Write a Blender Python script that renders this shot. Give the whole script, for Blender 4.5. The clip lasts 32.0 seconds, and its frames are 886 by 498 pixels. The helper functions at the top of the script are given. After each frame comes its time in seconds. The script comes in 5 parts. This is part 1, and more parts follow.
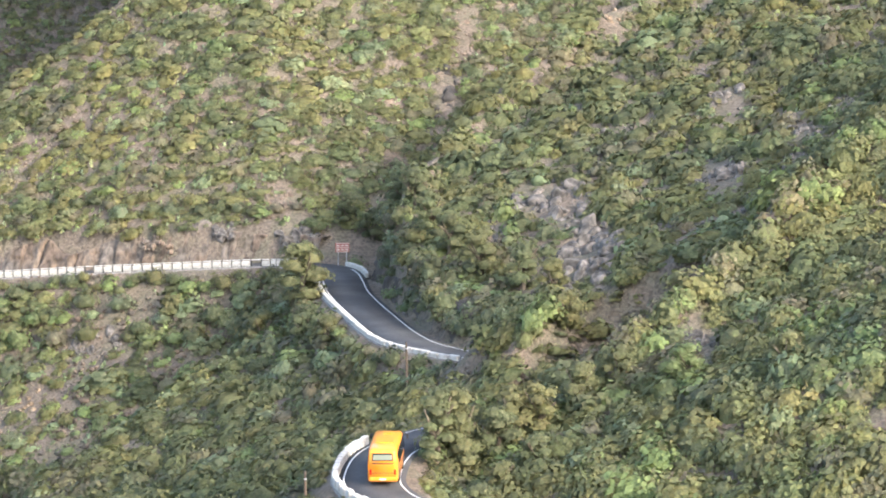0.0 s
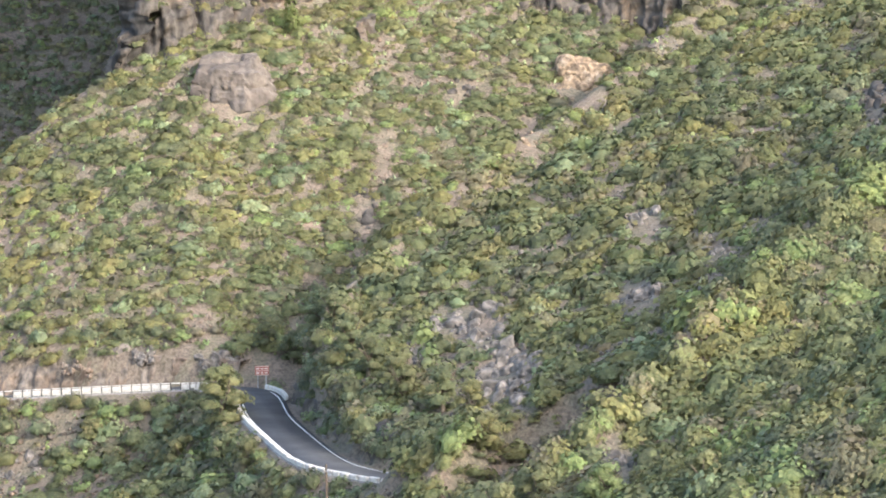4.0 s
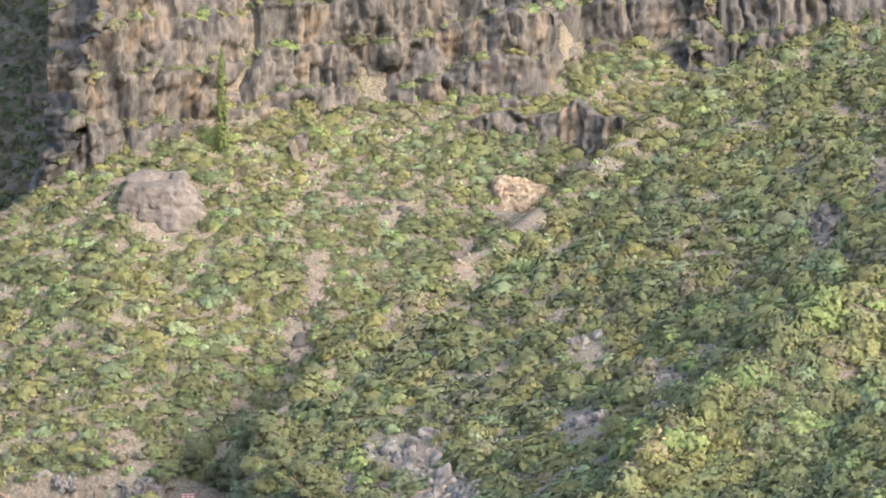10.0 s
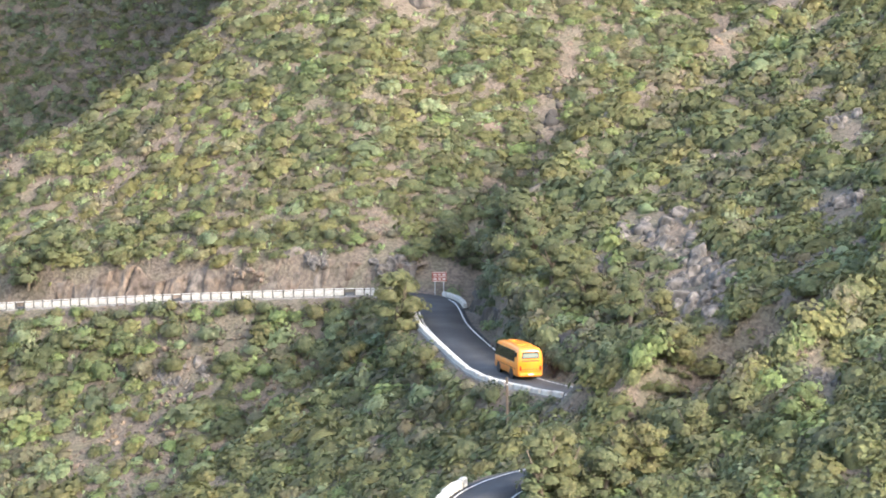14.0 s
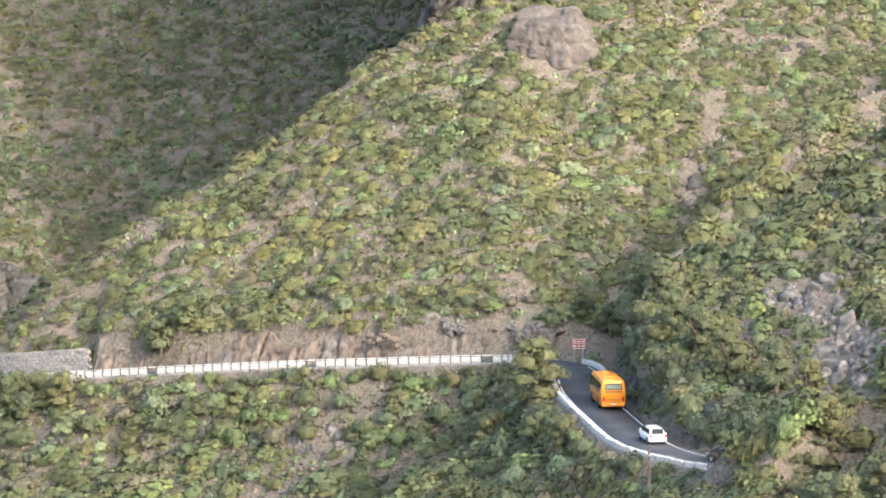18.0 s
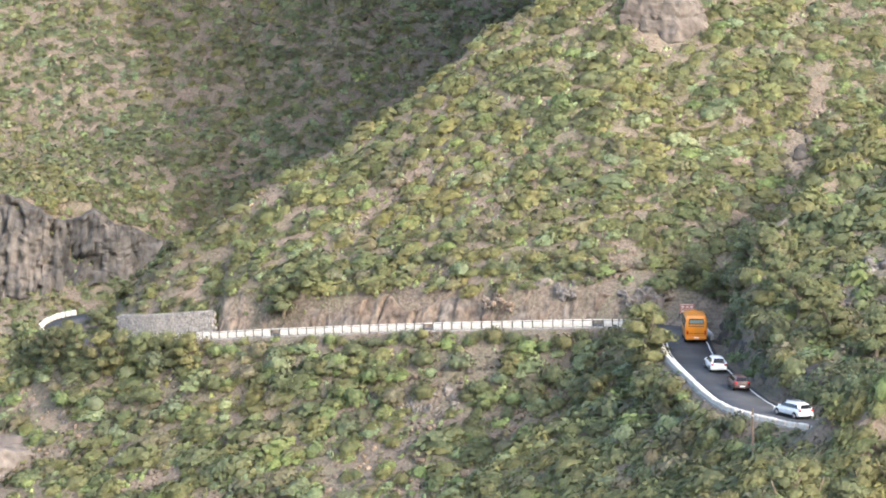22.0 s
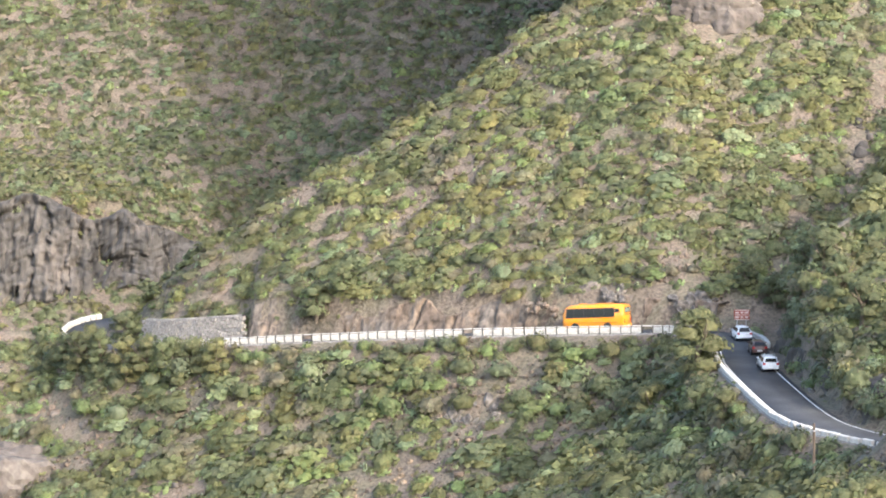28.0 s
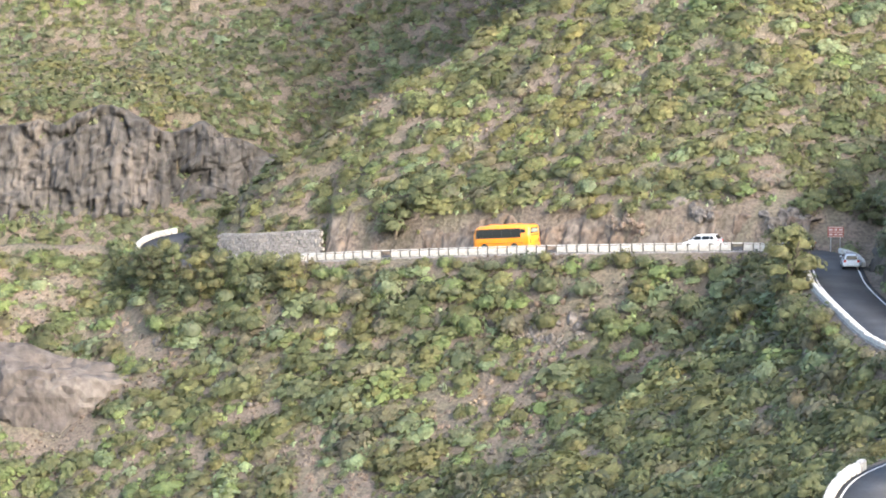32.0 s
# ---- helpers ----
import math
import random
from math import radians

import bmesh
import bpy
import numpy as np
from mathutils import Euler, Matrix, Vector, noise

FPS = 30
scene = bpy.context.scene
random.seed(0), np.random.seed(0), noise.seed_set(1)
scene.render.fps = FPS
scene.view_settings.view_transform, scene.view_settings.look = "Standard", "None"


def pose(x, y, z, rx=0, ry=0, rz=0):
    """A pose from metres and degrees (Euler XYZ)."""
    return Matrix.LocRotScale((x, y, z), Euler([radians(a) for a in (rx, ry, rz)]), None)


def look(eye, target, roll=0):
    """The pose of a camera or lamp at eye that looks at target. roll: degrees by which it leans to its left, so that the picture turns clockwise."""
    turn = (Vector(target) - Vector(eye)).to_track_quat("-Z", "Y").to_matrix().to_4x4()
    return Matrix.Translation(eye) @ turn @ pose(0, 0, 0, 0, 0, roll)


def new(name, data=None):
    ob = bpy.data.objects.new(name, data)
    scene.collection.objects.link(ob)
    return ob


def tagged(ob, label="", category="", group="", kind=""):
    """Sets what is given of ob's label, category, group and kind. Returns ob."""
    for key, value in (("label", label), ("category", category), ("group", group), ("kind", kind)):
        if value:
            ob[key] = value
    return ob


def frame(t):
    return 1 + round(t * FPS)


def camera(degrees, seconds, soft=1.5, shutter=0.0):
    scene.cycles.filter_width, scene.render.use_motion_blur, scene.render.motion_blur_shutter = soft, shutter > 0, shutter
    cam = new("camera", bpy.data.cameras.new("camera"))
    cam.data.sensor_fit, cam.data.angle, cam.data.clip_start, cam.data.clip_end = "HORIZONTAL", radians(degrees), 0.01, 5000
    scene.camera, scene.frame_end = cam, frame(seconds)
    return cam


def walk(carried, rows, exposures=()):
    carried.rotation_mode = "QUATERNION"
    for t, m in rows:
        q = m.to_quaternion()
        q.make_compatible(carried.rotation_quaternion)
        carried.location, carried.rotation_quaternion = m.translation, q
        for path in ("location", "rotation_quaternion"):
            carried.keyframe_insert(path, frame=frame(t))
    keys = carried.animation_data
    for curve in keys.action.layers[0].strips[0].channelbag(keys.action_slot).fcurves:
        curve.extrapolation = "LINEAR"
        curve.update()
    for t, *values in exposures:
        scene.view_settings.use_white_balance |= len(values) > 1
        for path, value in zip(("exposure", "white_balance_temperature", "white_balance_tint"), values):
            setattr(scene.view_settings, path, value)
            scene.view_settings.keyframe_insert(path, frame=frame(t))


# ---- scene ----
# ---- camera ----
cam = camera(17.83, 32.0, soft=1.9)
WAY = [
    (0, 0.47, -15.66, 1.10, 1.986, -4.673, -0.319),
    (0.5, 0.48, -15.85, 1.11, 1.958, -4.833, -0.682),
    (1, 0.47, -15.79, 1.11, 2.238, -4.981, -0.968),
    (1.5, 0.48, -16.14, 1.13, 2.515, -4.493, -1.015),
    (2, 0.51, -16.89, 1.19, 2.758, -3.712, -0.941),
    (2.5, 0.51, -16.97, 1.19, 2.981, -3.086, -0.923),
    (3, 0.52, -17.30, 1.22, 3.195, -2.648, -0.729),
    (3.5, 0.52, -17.25, 1.21, 3.414, -2.387, -0.655),
    (5.5, 0.51, -17.11, 1.20, 4.244, -1.669, -0.220),
    (6, 0.51, -17.03, 1.20, 4.448, -1.379, -0.153),
    (6.5, 0.51, -16.93, 1.19, 4.670, -1.026, -0.154),
    (7, 0.52, -17.37, 1.22, 4.911, -0.639, -0.143),
    (7.5, 0.54, -18.11, 1.27, 5.171, -0.259, -0.207),
    (8, 0.46, -15.30, 1.07, 5.470, 0.082, -0.148),
    (8.5, 0.39, -12.96, 0.91, 5.797, 0.199, -0.186),
    (9, 0.31, -10.41, 0.73, 6.012, 0.264, -0.146),
    (9.5, 0.25, -8.31, 0.58, 5.798, 0.327, -0.157),
    (10, 0.19, -6.22, 0.44, 5.155, 0.376, -0.120),
    (10.5, 0.16, -5.27, 0.37, 4.360, 0.367, -0.095),
    (11, 0.14, -4.50, 0.32, 3.569, 0.060, -0.052),
    (11.5, 0.12, -3.85, 0.27, 2.805, -0.585, 0.015),
    (12, 0.10, -3.42, 0.24, 2.127, -1.542, 0.005),
    (12.5, 0.10, -3.32, 0.23, 1.529, -2.574, -0.024),
    (13, 0.10, -3.42, 0.24, 1.017, -3.518, -0.021),
    (13.5, 0.10, -3.47, 0.24, 0.564, -4.032, -0.032),
    (14, 0.06, -1.94, 0.14, 0.082, -4.093, -0.041),
    (14.5, 0.04, -1.29, 0.09, -0.399, -3.960, -0.051),
    (16.5, -0.07, 2.30, -0.16, -2.013, -3.282, -0.028),
    (17, -0.10, 3.36, -0.24, -2.294, -3.111, -0.044),
    (17.5, -0.12, 3.95, -0.28, -2.517, -2.934, -0.029),
    (18, -0.16, 5.33, -0.37, -2.715, -2.756, 0.008),
    (18.5, -0.19, 6.45, -0.45, -2.913, -2.576, 0.045),
    (19, -0.23, 7.51, -0.53, -3.111, -2.398, 0.032),
    (19.5, -0.26, 8.77, -0.62, -3.314, -2.280, -0.010),
    (20, -0.11, 3.62, -0.25, -3.515, -2.203, 0.038),
    (20.5, 0.04, -1.30, 0.09, -3.893, -2.405, 0.074),
    (21, 0.17, -5.62, 0.39, -4.298, -2.834, 0.123),
    (21.5, 0.20, -6.56, 0.46, -4.715, -3.204, 0.172),
    (22, 0.20, -6.83, 0.48, -4.975, -3.465, 0.191),
    (22.5, 0.21, -6.92, 0.49, -5.036, -3.603, 0.212),
    (23, 0.21, -6.85, 0.48, -5.034, -3.623, 0.245),
    (23.5, 0.20, -6.62, 0.46, -5.033, -3.626, 0.247),
    (24, 0.20, -6.53, 0.46, -5.033, -3.627, 0.263),
    (24.5, 0.20, -6.67, 0.47, -5.032, -3.628, 0.274),
    (26.5, -0.03, 1.00, -0.07, -5.311, -3.531, 0.269),
    (27, -0.13, 4.44, -0.31, -5.486, -3.493, 0.283),
    (27.5, -0.24, 7.87, -0.55, -5.711, -3.450, 0.280),
    (28, -0.34, 11.31, -0.79, -5.984, -3.404, 0.272),
    (28.5, -0.44, 14.81, -1.04, -6.281, -3.365, 0.296),
    (29, -0.55, 18.38, -1.29, -6.580, -3.316, 0.292),
    (29.5, -0.66, 21.96, -1.54, -6.894, -3.264, 0.327),
    (30, -0.76, 25.18, -1.77, -7.212, -3.216, 0.302),
    (30.5, -0.85, 28.30, -1.99, -7.483, -3.174, 0.350),
    (31, -0.86, 28.78, -2.02, -7.672, -3.621, 0.324),
    (31.5, -0.85, 28.28, -1.99, -7.725, -4.606, 0.330),
    (32, -0.65, 21.68, -1.52, -7.799, -5.145, 0.360),
]


def aim(x, y, z, yaw, pitch, roll):
    """A camera at x, y, z that looks yaw degrees to the right of +y and pitch degrees up."""
    a, b = radians(yaw), radians(pitch)
    eye = Vector((x, y, z))
    return look(eye, eye + Vector((math.sin(a) * math.cos(b), math.cos(a) * math.cos(b), math.sin(b))), roll)


walk(cam, [(row[0], aim(*row[1:])) for row in WAY])

# ---- light ----
SUN_TO = Vector((0.60, -0.68, 0.425)).normalized()
world = bpy.data.worlds.new("sky")
scene.world = world
world.use_nodes = True
sky = world.node_tree.nodes.new("ShaderNodeTexSky")
sky.sky_type, sky.sun_disc = "NISHITA", False
sky.sun_elevation, sky.sun_rotation = math.asin(SUN_TO.z), math.atan2(SUN_TO.x, SUN_TO.y)
sky.air_density, sky.dust_density = 1.0, 2.7
world.node_tree.nodes["Background"].inputs["Strength"].default_value = 0.15
world.node_tree.links.new(sky.outputs[0], world.node_tree.nodes["Background"].inputs["Color"])
sun = new("sun", bpy.data.lights.new("sun", "SUN"))
sun.data.energy, sun.data.angle, sun.data.color = 0.88, radians(1.5), (1.0, 0.955, 0.9)
sun.matrix_world = look((0, 0, 300), Vector((0, 0, 300)) - SUN_TO)
scene.view_settings.exposure = 2.43


# ---- materials ----
def material(name, colour, rough=0.8, metal=0.0, bump=0.0):
    """A principled material; returns it, its nodes, links and shader."""
    m = bpy.data.materials.new(name)
    m.use_nodes = True
    nodes, links = m.node_tree.nodes, m.node_tree.links
    shader = nodes["Principled BSDF"]
    shader.inputs["Base Color"].default_value = (*colour, 1)
    shader.inputs["Roughness"].default_value, shader.inputs["Metallic"].default_value = rough, metal
    shader.inputs["Specular IOR Level"].default_value = 0.3
    return m, nodes, links, shader


def ramp(nodes, links, fac, stops):
    r = nodes.new("ShaderNodeValToRGB")
    while len(r.color_ramp.elements) < len(stops):
        r.color_ramp.elements.new(0.5)
    for e, (p, c) in zip(r.color_ramp.elements, stops):
        e.position, e.color = p, (*c, 1)
    links.new(fac, r.inputs[0])
    return r.outputs[0]


def noise_of(nodes, links, scale, detail=5, stretch=(1, 1, 1), where="Object"):
    co = nodes.new("ShaderNodeTexCoord")
    mp = nodes.new("ShaderNodeMapping")
    mp.inputs["Scale"].default_value = stretch
    links.new(co.outputs[where], mp.inputs[0])
    n = nodes.new("ShaderNodeTexNoise")
    n.inputs["Scale"].default_value, n.inputs["Detail"].default_value = scale, detail
    links.new(mp.outputs[0], n.inputs["Vector"])
    return n.outputs["Fac"]


def mixed(nodes, links, a, b, fac, kind="MIX"):
    m = nodes.new("ShaderNodeMix")
    m.data_type, m.blend_type = "RGBA", kind
    for socket, value in ((m.inputs[6], a), (m.inputs[7], b), (m.inputs[0], fac)):
        if isinstance(value, (int, float)):
            socket.default_value = value
        elif isinstance(value, tuple):
            socket.default_value = (*value, 1)
        else:
            links.new(value, socket)
    return m.outputs[2]


def bumped(nodes, links, shader, fac, strength, distance):
    b = nodes.new("ShaderNodeBump")
    b.inputs["Strength"].default_value, b.inputs["Distance"].default_value = strength, distance
    links.new(fac, b.inputs["Height"])
    links.new(b.outputs[0], shader.inputs["Normal"])


def two_scale(name, stops_a, stops_b, scale_a, scale_b, rough=0.9, bump=0.4, distance=0.1, stretch=(1, 1, 1), metal=0.0):
    """A material with colour at two scales: coarse patches, and a fine grain multiplied in."""
    m, nodes, links, shader = material(name, (0.5, 0.5, 0.5), rough, metal)
    coarse = ramp(nodes, links, noise_of(nodes, links, scale_a, 6, stretch), stops_a)
    fine_fac = noise_of(nodes, links, scale_b, 6, stretch)
    fine = ramp(nodes, links, fine_fac, stops_b)
    links.new(mixed(nodes, links, coarse, fine, 1.0, "MULTIPLY"), shader.inputs["Base Color"])
    bumped(nodes, links, shader, fine_fac, bump, distance)
    return m


def grey(a):
    return (a, a, a)


EARTH = two_scale("earth", [(0.3, (0.105, 0.09, 0.067)), (0.45, (0.165, 0.13, 0.102)), (0.55, (0.13, 0.115, 0.082)), (0.72, (0.215, 0.162, 0.128))],
                  [(0.36, grey(0.65)), (0.6, grey(1.12))], 0.12, 2.6, 0.95, 0.8, 0.4)
ROCK = two_scale("basalt_rock", [(0.3, (0.042, 0.039, 0.037)), (0.44, (0.072, 0.065, 0.06)), (0.56, (0.095, 0.082, 0.071)), (0.66, (0.125, 0.092, 0.065)), (0.76, (0.115, 0.106, 0.099))],
                 [(0.32, grey(0.35)), (0.62, grey(1.15))], 0.22, 1.1, 0.9, 0.9, 0.35, (1, 1, 0.45))
FAR_ROCK = two_scale("dark_basalt", [(0.32, (0.058, 0.054, 0.051)), (0.5, (0.092, 0.084, 0.077)), (0.7, (0.13, 0.113, 0.1))],
                     [(0.32, grey(0.45)), (0.62, grey(1.1))], 0.2, 0.8, 0.9, 0.9, 0.4, (1, 1, 0.3))
BIG_ROCK = two_scale("smooth_brown_rock", [(0.32, (0.07, 0.06, 0.054)), (0.5, (0.112, 0.095, 0.084)), (0.7, (0.155, 0.135, 0.12))],
                     [(0.3, grey(0.6)), (0.62, grey(1.1))], 0.22, 1.2, 0.9, 0.9, 0.35, (1, 1, 0.7))
PALE_ROCK = two_scale("lichened_rock", [(0.32, (0.1, 0.09, 0.08)), (0.5, (0.16, 0.142, 0.128)), (0.7, (0.235, 0.21, 0.19))],
                      [(0.32, grey(0.35)), (0.6, grey(1.1))], 0.5, 2.2, 0.9, 0.9, 0.25)
CUT_ROCK = two_scale("brown_cut_rock", [(0.3, (0.11, 0.084, 0.067)), (0.46, (0.175, 0.13, 0.098)), (0.58, (0.145, 0.124, 0.107)), (0.74, (0.225, 0.186, 0.156))],
                     [(0.32, grey(0.4)), (0.62, grey(1.1))], 0.3, 1.6, 0.92, 0.9, 0.25, (1, 1, 0.6))
ORANGE_ROCK = two_scale("ochre_rock", [(0.35, (0.19, 0.142, 0.1)), (0.5, (0.26, 0.19, 0.128)), (0.68, (0.27, 0.228, 0.185))],
                        [(0.32, grey(0.4)), (0.62, grey(1.1))], 0.4, 1.6, 0.92, 0.9, 0.25)
ASPHALT = two_scale("asphalt", [(0.35, (0.05, 0.05, 0.053)), (0.6, (0.075, 0.075, 0.078)), (0.75, (0.1, 0.1, 0.1))],
                    [(0.3, grey(0.8)), (0.7, grey(1.1))], 0.25, 5.0, 0.85, 0.2, 0.02)
WHITEWASH = two_scale("whitewash", [(0.3, (0.34, 0.315, 0.28)), (0.5, (0.47, 0.455, 0.42)), (0.8, (0.58, 0.565, 0.53))],
                      [(0.25, grey(0.75)), (0.5, grey(1.0))], 1.2, 7.0, 0.85, 0.3, 0.03)
ROAD_PAINT = two_scale("road_paint", [(0.3, (0.55, 0.55, 0.53)), (0.6, (0.75, 0.75, 0.73))], [(0.3, grey(0.7)), (0.6, grey(1.0))], 1.0, 6.0, 0.7, 0.1, 0.01)
STONE = two_scale("wall_stone", [(0.3, (0.17, 0.155, 0.145)), (0.55, (0.25, 0.235, 0.22)), (0.75, (0.34, 0.32, 0.3))],
                  [(0.3, grey(0.55)), (0.6, grey(1.1))], 0.8, 5.0, 0.9, 0.6, 0.06)
CONCRETE = two_scale("concrete", [(0.3, (0.4, 0.39, 0.37)), (0.7, (0.55, 0.54, 0.51))], [(0.3, grey(0.7)), (0.6, grey(1.05))], 1.0, 6.0, 0.85, 0.3, 0.03)
POST_PAINT = material("dark_post_paint", (0.06, 0.055, 0.05), 0.6)[0]
STEEL = material("galvanised_steel", (0.5, 0.51, 0.52), 0.45, 0.8)[0]
WOOD = two_scale("weathered_pole_wood", [(0.3, (0.07, 0.05, 0.038)), (0.7, (0.13, 0.1, 0.075))], [(0.3, grey(0.6)), (0.6, grey(1.1))], 1.5, 9.0, 0.85, 0.3, 0.02, (1, 1, 0.1))
BARK = two_scale("bark", [(0.3, (0.09, 0.07, 0.05)), (0.7, (0.2, 0.165, 0.13))], [(0.3, grey(0.6)), (0.6, grey(1.1))], 2.0, 9.0, 0.9, 0.4, 0.03, (1, 1, 0.3))


def foliage():
    """Leaves: each shrub's own tint, varied from leaf clump to leaf clump, with a little light coming through."""
    m, nodes, links, shader = material("foliage", (0.1, 0.13, 0.05), 0.65)
    at = nodes.new("ShaderNodeAttribute")
    at.attribute_name = "tint"
    geo = nodes.new("ShaderNodeNewGeometry")
    vary = ramp(nodes, links, geo.outputs["Random Per Island"], [(0.0, (0.92, 0.92, 0.92)), (1.0, (1.08, 1.08, 1.06))])
    patch = ramp(nodes, links, noise_of(nodes, links, 0.08, 3), [(0.35, (0.86, 0.89, 0.92)), (0.65, (1.14, 1.08, 0.99))])
    leafy_fac = noise_of(nodes, links, 3.6, 5)
    leafy = ramp(nodes, links, leafy_fac, [(0.36, (0.8, 0.82, 0.82)), (0.5, (0.98, 0.98, 0.97)), (0.64, (1.2, 1.18, 1.15))])
    colour = mixed(nodes, links, mixed(nodes, links, at.outputs["Color"], vary, 1.0, "MULTIPLY"), patch, 1.0, "MULTIPLY")
    colour = mixed(nodes, links, colour, leafy, 1.0, "MULTIPLY")
    bumped(nodes, links, shader, noise_of(nodes, links, 3.2, 4), 0.7, 0.35)
    links.new(colour, shader.inputs["Base Color"])
    glow = nodes.new("ShaderNodeBsdfTranslucent")
    links.new(colour, glow.inputs["Color"])
    both = nodes.new("ShaderNodeMixShader")
    both.inputs[0].default_value = 0.36
    links.new(shader.outputs[0], both.inputs[1])
    links.new(glow.outputs[0], both.inputs[2])
    links.new(both.outputs[0], nodes["Material Output"].inputs["Surface"])
    return m


FOLIAGE = foliage()


def paint(name, colour, rough=0.3):
    """Car paint with road dust on it."""
    m, nodes, links, shader = material(name, colour, rough)
    dust = ramp(nodes, links, noise_of(nodes, links, 1.6, 5), [(0.35, grey(0.0)), (0.8, grey(0.3))])
    links.new(mixed(nodes, links, colour, (0.3, 0.26, 0.2), dust), shader.inputs["Base Color"])
    shader.inputs["Coat Weight"].default_value, shader.inputs["Coat Roughness"].default_value = 0.5, 0.1
    return m


ORANGE_PAINT = paint("orange_coach_paint", (0.82, 0.27, 0.01))
WHITE_PAINT = paint("white_car_paint", (0.78, 0.79, 0.8))
SILVER_PAINT = paint("pale_silver_car_paint", (0.62, 0.64, 0.66), 0.25)
RED_PAINT = paint("dark_red_car_paint", (0.05, 0.016, 0.015))
GLASS = material("tinted_vehicle_glass", (0.012, 0.014, 0.016), 0.06)[0]
# grey-green of a reflection in the coach's rear glass, as a plain colour
REFLECTION_TONE = material("rear_reflection_tone", (0.2, 0.23, 0.19), 0.2)[0]
RUBBER = material("rubber", (0.02, 0.02, 0.02), 0.85)[0]
RIM = material("wheel_rim", (0.45, 0.45, 0.46), 0.35, 0.7)[0]
BLACK_TRIM = material("black_trim", (0.025, 0.025, 0.027), 0.5)[0]
TAIL_RED = material("tail_light_red", (0.45, 0.015, 0.012), 0.2)[0]
LAMP_CLEAR = material("clear_lamp_glass", (0.7, 0.7, 0.68), 0.15)[0]
PLATE = material("blank_plate", (0.75, 0.75, 0.72), 0.5)[0]
SIGN_RED = material("sign_red_brown", (0.24, 0.06, 0.04), 0.5)[0]
SIGN_WHITE = material("sign_white", (0.6, 0.5, 0.46), 0.5)[0]


# ---- the lie of the land (metres; camera near the origin, looking along +y) ----
ROAD_WAY = [(95, 160, -42.5), (62, 165, -41.0), (34, 175, -39.4), (16, 188, -38.0), (9.5, 196, -37.4), (4.7, 203, -36.8), (2.9, 207, -36.4), (2.5, 211.5, -35.9), (4.0, 220.5, -35.3),
            (8.6, 228.8, -34.9), (17.5, 235, -34.3), (26.5, 238.8, -33.7), (31.5, 244.6, -33.2), (28.2, 250.6, -32.8),
            (20.5, 252.2, -32.1), (13.9, 254, -31.6), (8.5, 260.5, -31.25), (5.8, 268, -30.95), (3.2, 281.5, -30.2),
            (0.9, 296, -29.35), (0.1, 307, -28.8), (-0.5, 315.5, -28.7), (-1.9, 322, -28.65), (-5.2, 327.4, -28.75), (-10.8, 330, -28.95), (-23.85, 334.5, -29.75),
            (-36, 340, -30.7), (-50.9, 346.5, -32.0), (-62.7, 352, -33.2), (-74.3, 358, -34.4), (-82, 365.5, -34.6), (-86, 377, -34.2), (-84.6, 389, -33.6),
            (-74, 401, -33.0), (-60, 411, -32.4)]
HALF_ROAD = 2.5


def spline(points, step=0.5):
    """A smooth line through the points, sampled about every step metres."""
    p = np.array(points, float)
    p = np.vstack([2 * p[0] - p[1], p, 2 * p[-1] - p[-2]])
    out = []
    for a, b, c, d in zip(p, p[1:], p[2:], p[3:]):
        n = max(2, int(np.linalg.norm(c - b) / step))
        t = np.linspace(0, 1, n, endpoint=False)[:, None]
        out.append(0.5 * (2 * b + (c - a) * t + (2 * a - 5 * b + 4 * c - d) * t ** 2 + (3 * b - a - 3 * c + d) * t ** 3))
    out.append(p[-2:-1])
    return np.vstack(out)


ROAD = spline(ROAD_WAY)
ROAD_S = np.concatenate([[0], np.cumsum(np.linalg.norm(np.diff(ROAD, axis=0), axis=1))])


def hash01(ix, iy, iz, seed=0):
    h = (ix.astype(np.int64) * 374761393 + iy.astype(np.int64) * 668265263 + iz.astype(np.int64) * 2147483647 + seed * 974634777) & 0xFFFFFFFF
    h = ((h ^ (h >> 13)) * 1274126177) & 0xFFFFFFFF
    return ((h ^ (h >> 16)) & 0xFFFFFF) / float(0xFFFFFF)


def vnoise(x, y, z=0.0, seed=0):
    """Smooth value noise, -1 to 1, with a unit period."""
    x, y, z = np.broadcast_arrays(np.asarray(x, float), np.asarray(y, float), np.asarray(z, float))
    i, j, k = np.floor(x), np.floor(y), np.floor(z)
    f, g, h = x - i, y - j, z - k
    f, g, h = f * f * (3 - 2 * f), g * g * (3 - 2 * g), h * h * (3 - 2 * h)
    total = 0
    for a in (0, 1):
        for b in (0, 1):
            for c in (0, 1):
                total = total + hash01(i + a, j + b, k + c, seed) * (f if a else 1 - f) * (g if b else 1 - g) * (h if c else 1 - h)
    return 2 * total - 1


def fbm(x, y, z=0.0, seed=0, octaves=3):
    return sum(vnoise(x * 2 ** o, y * 2 ** o, np.asarray(z) * 2 ** o, seed + o) / 2 ** o for o in range(octaves)) / 1.75


def road_near(x, y):
    """Distance in plan to the road's middle, and its height there."""
    x, y = np.asarray(x, float), np.asarray(y, float)
    best, height = np.full(x.shape, 1e9), np.zeros(x.shape)
    for px, py, pz in ROAD[::2]:
        d = (x - px) ** 2 + (y - py) ** 2
        m = d < best
        best = np.where(m, d, best)
        height = np.where(m, pz, height)
    return np.sqrt(best), height


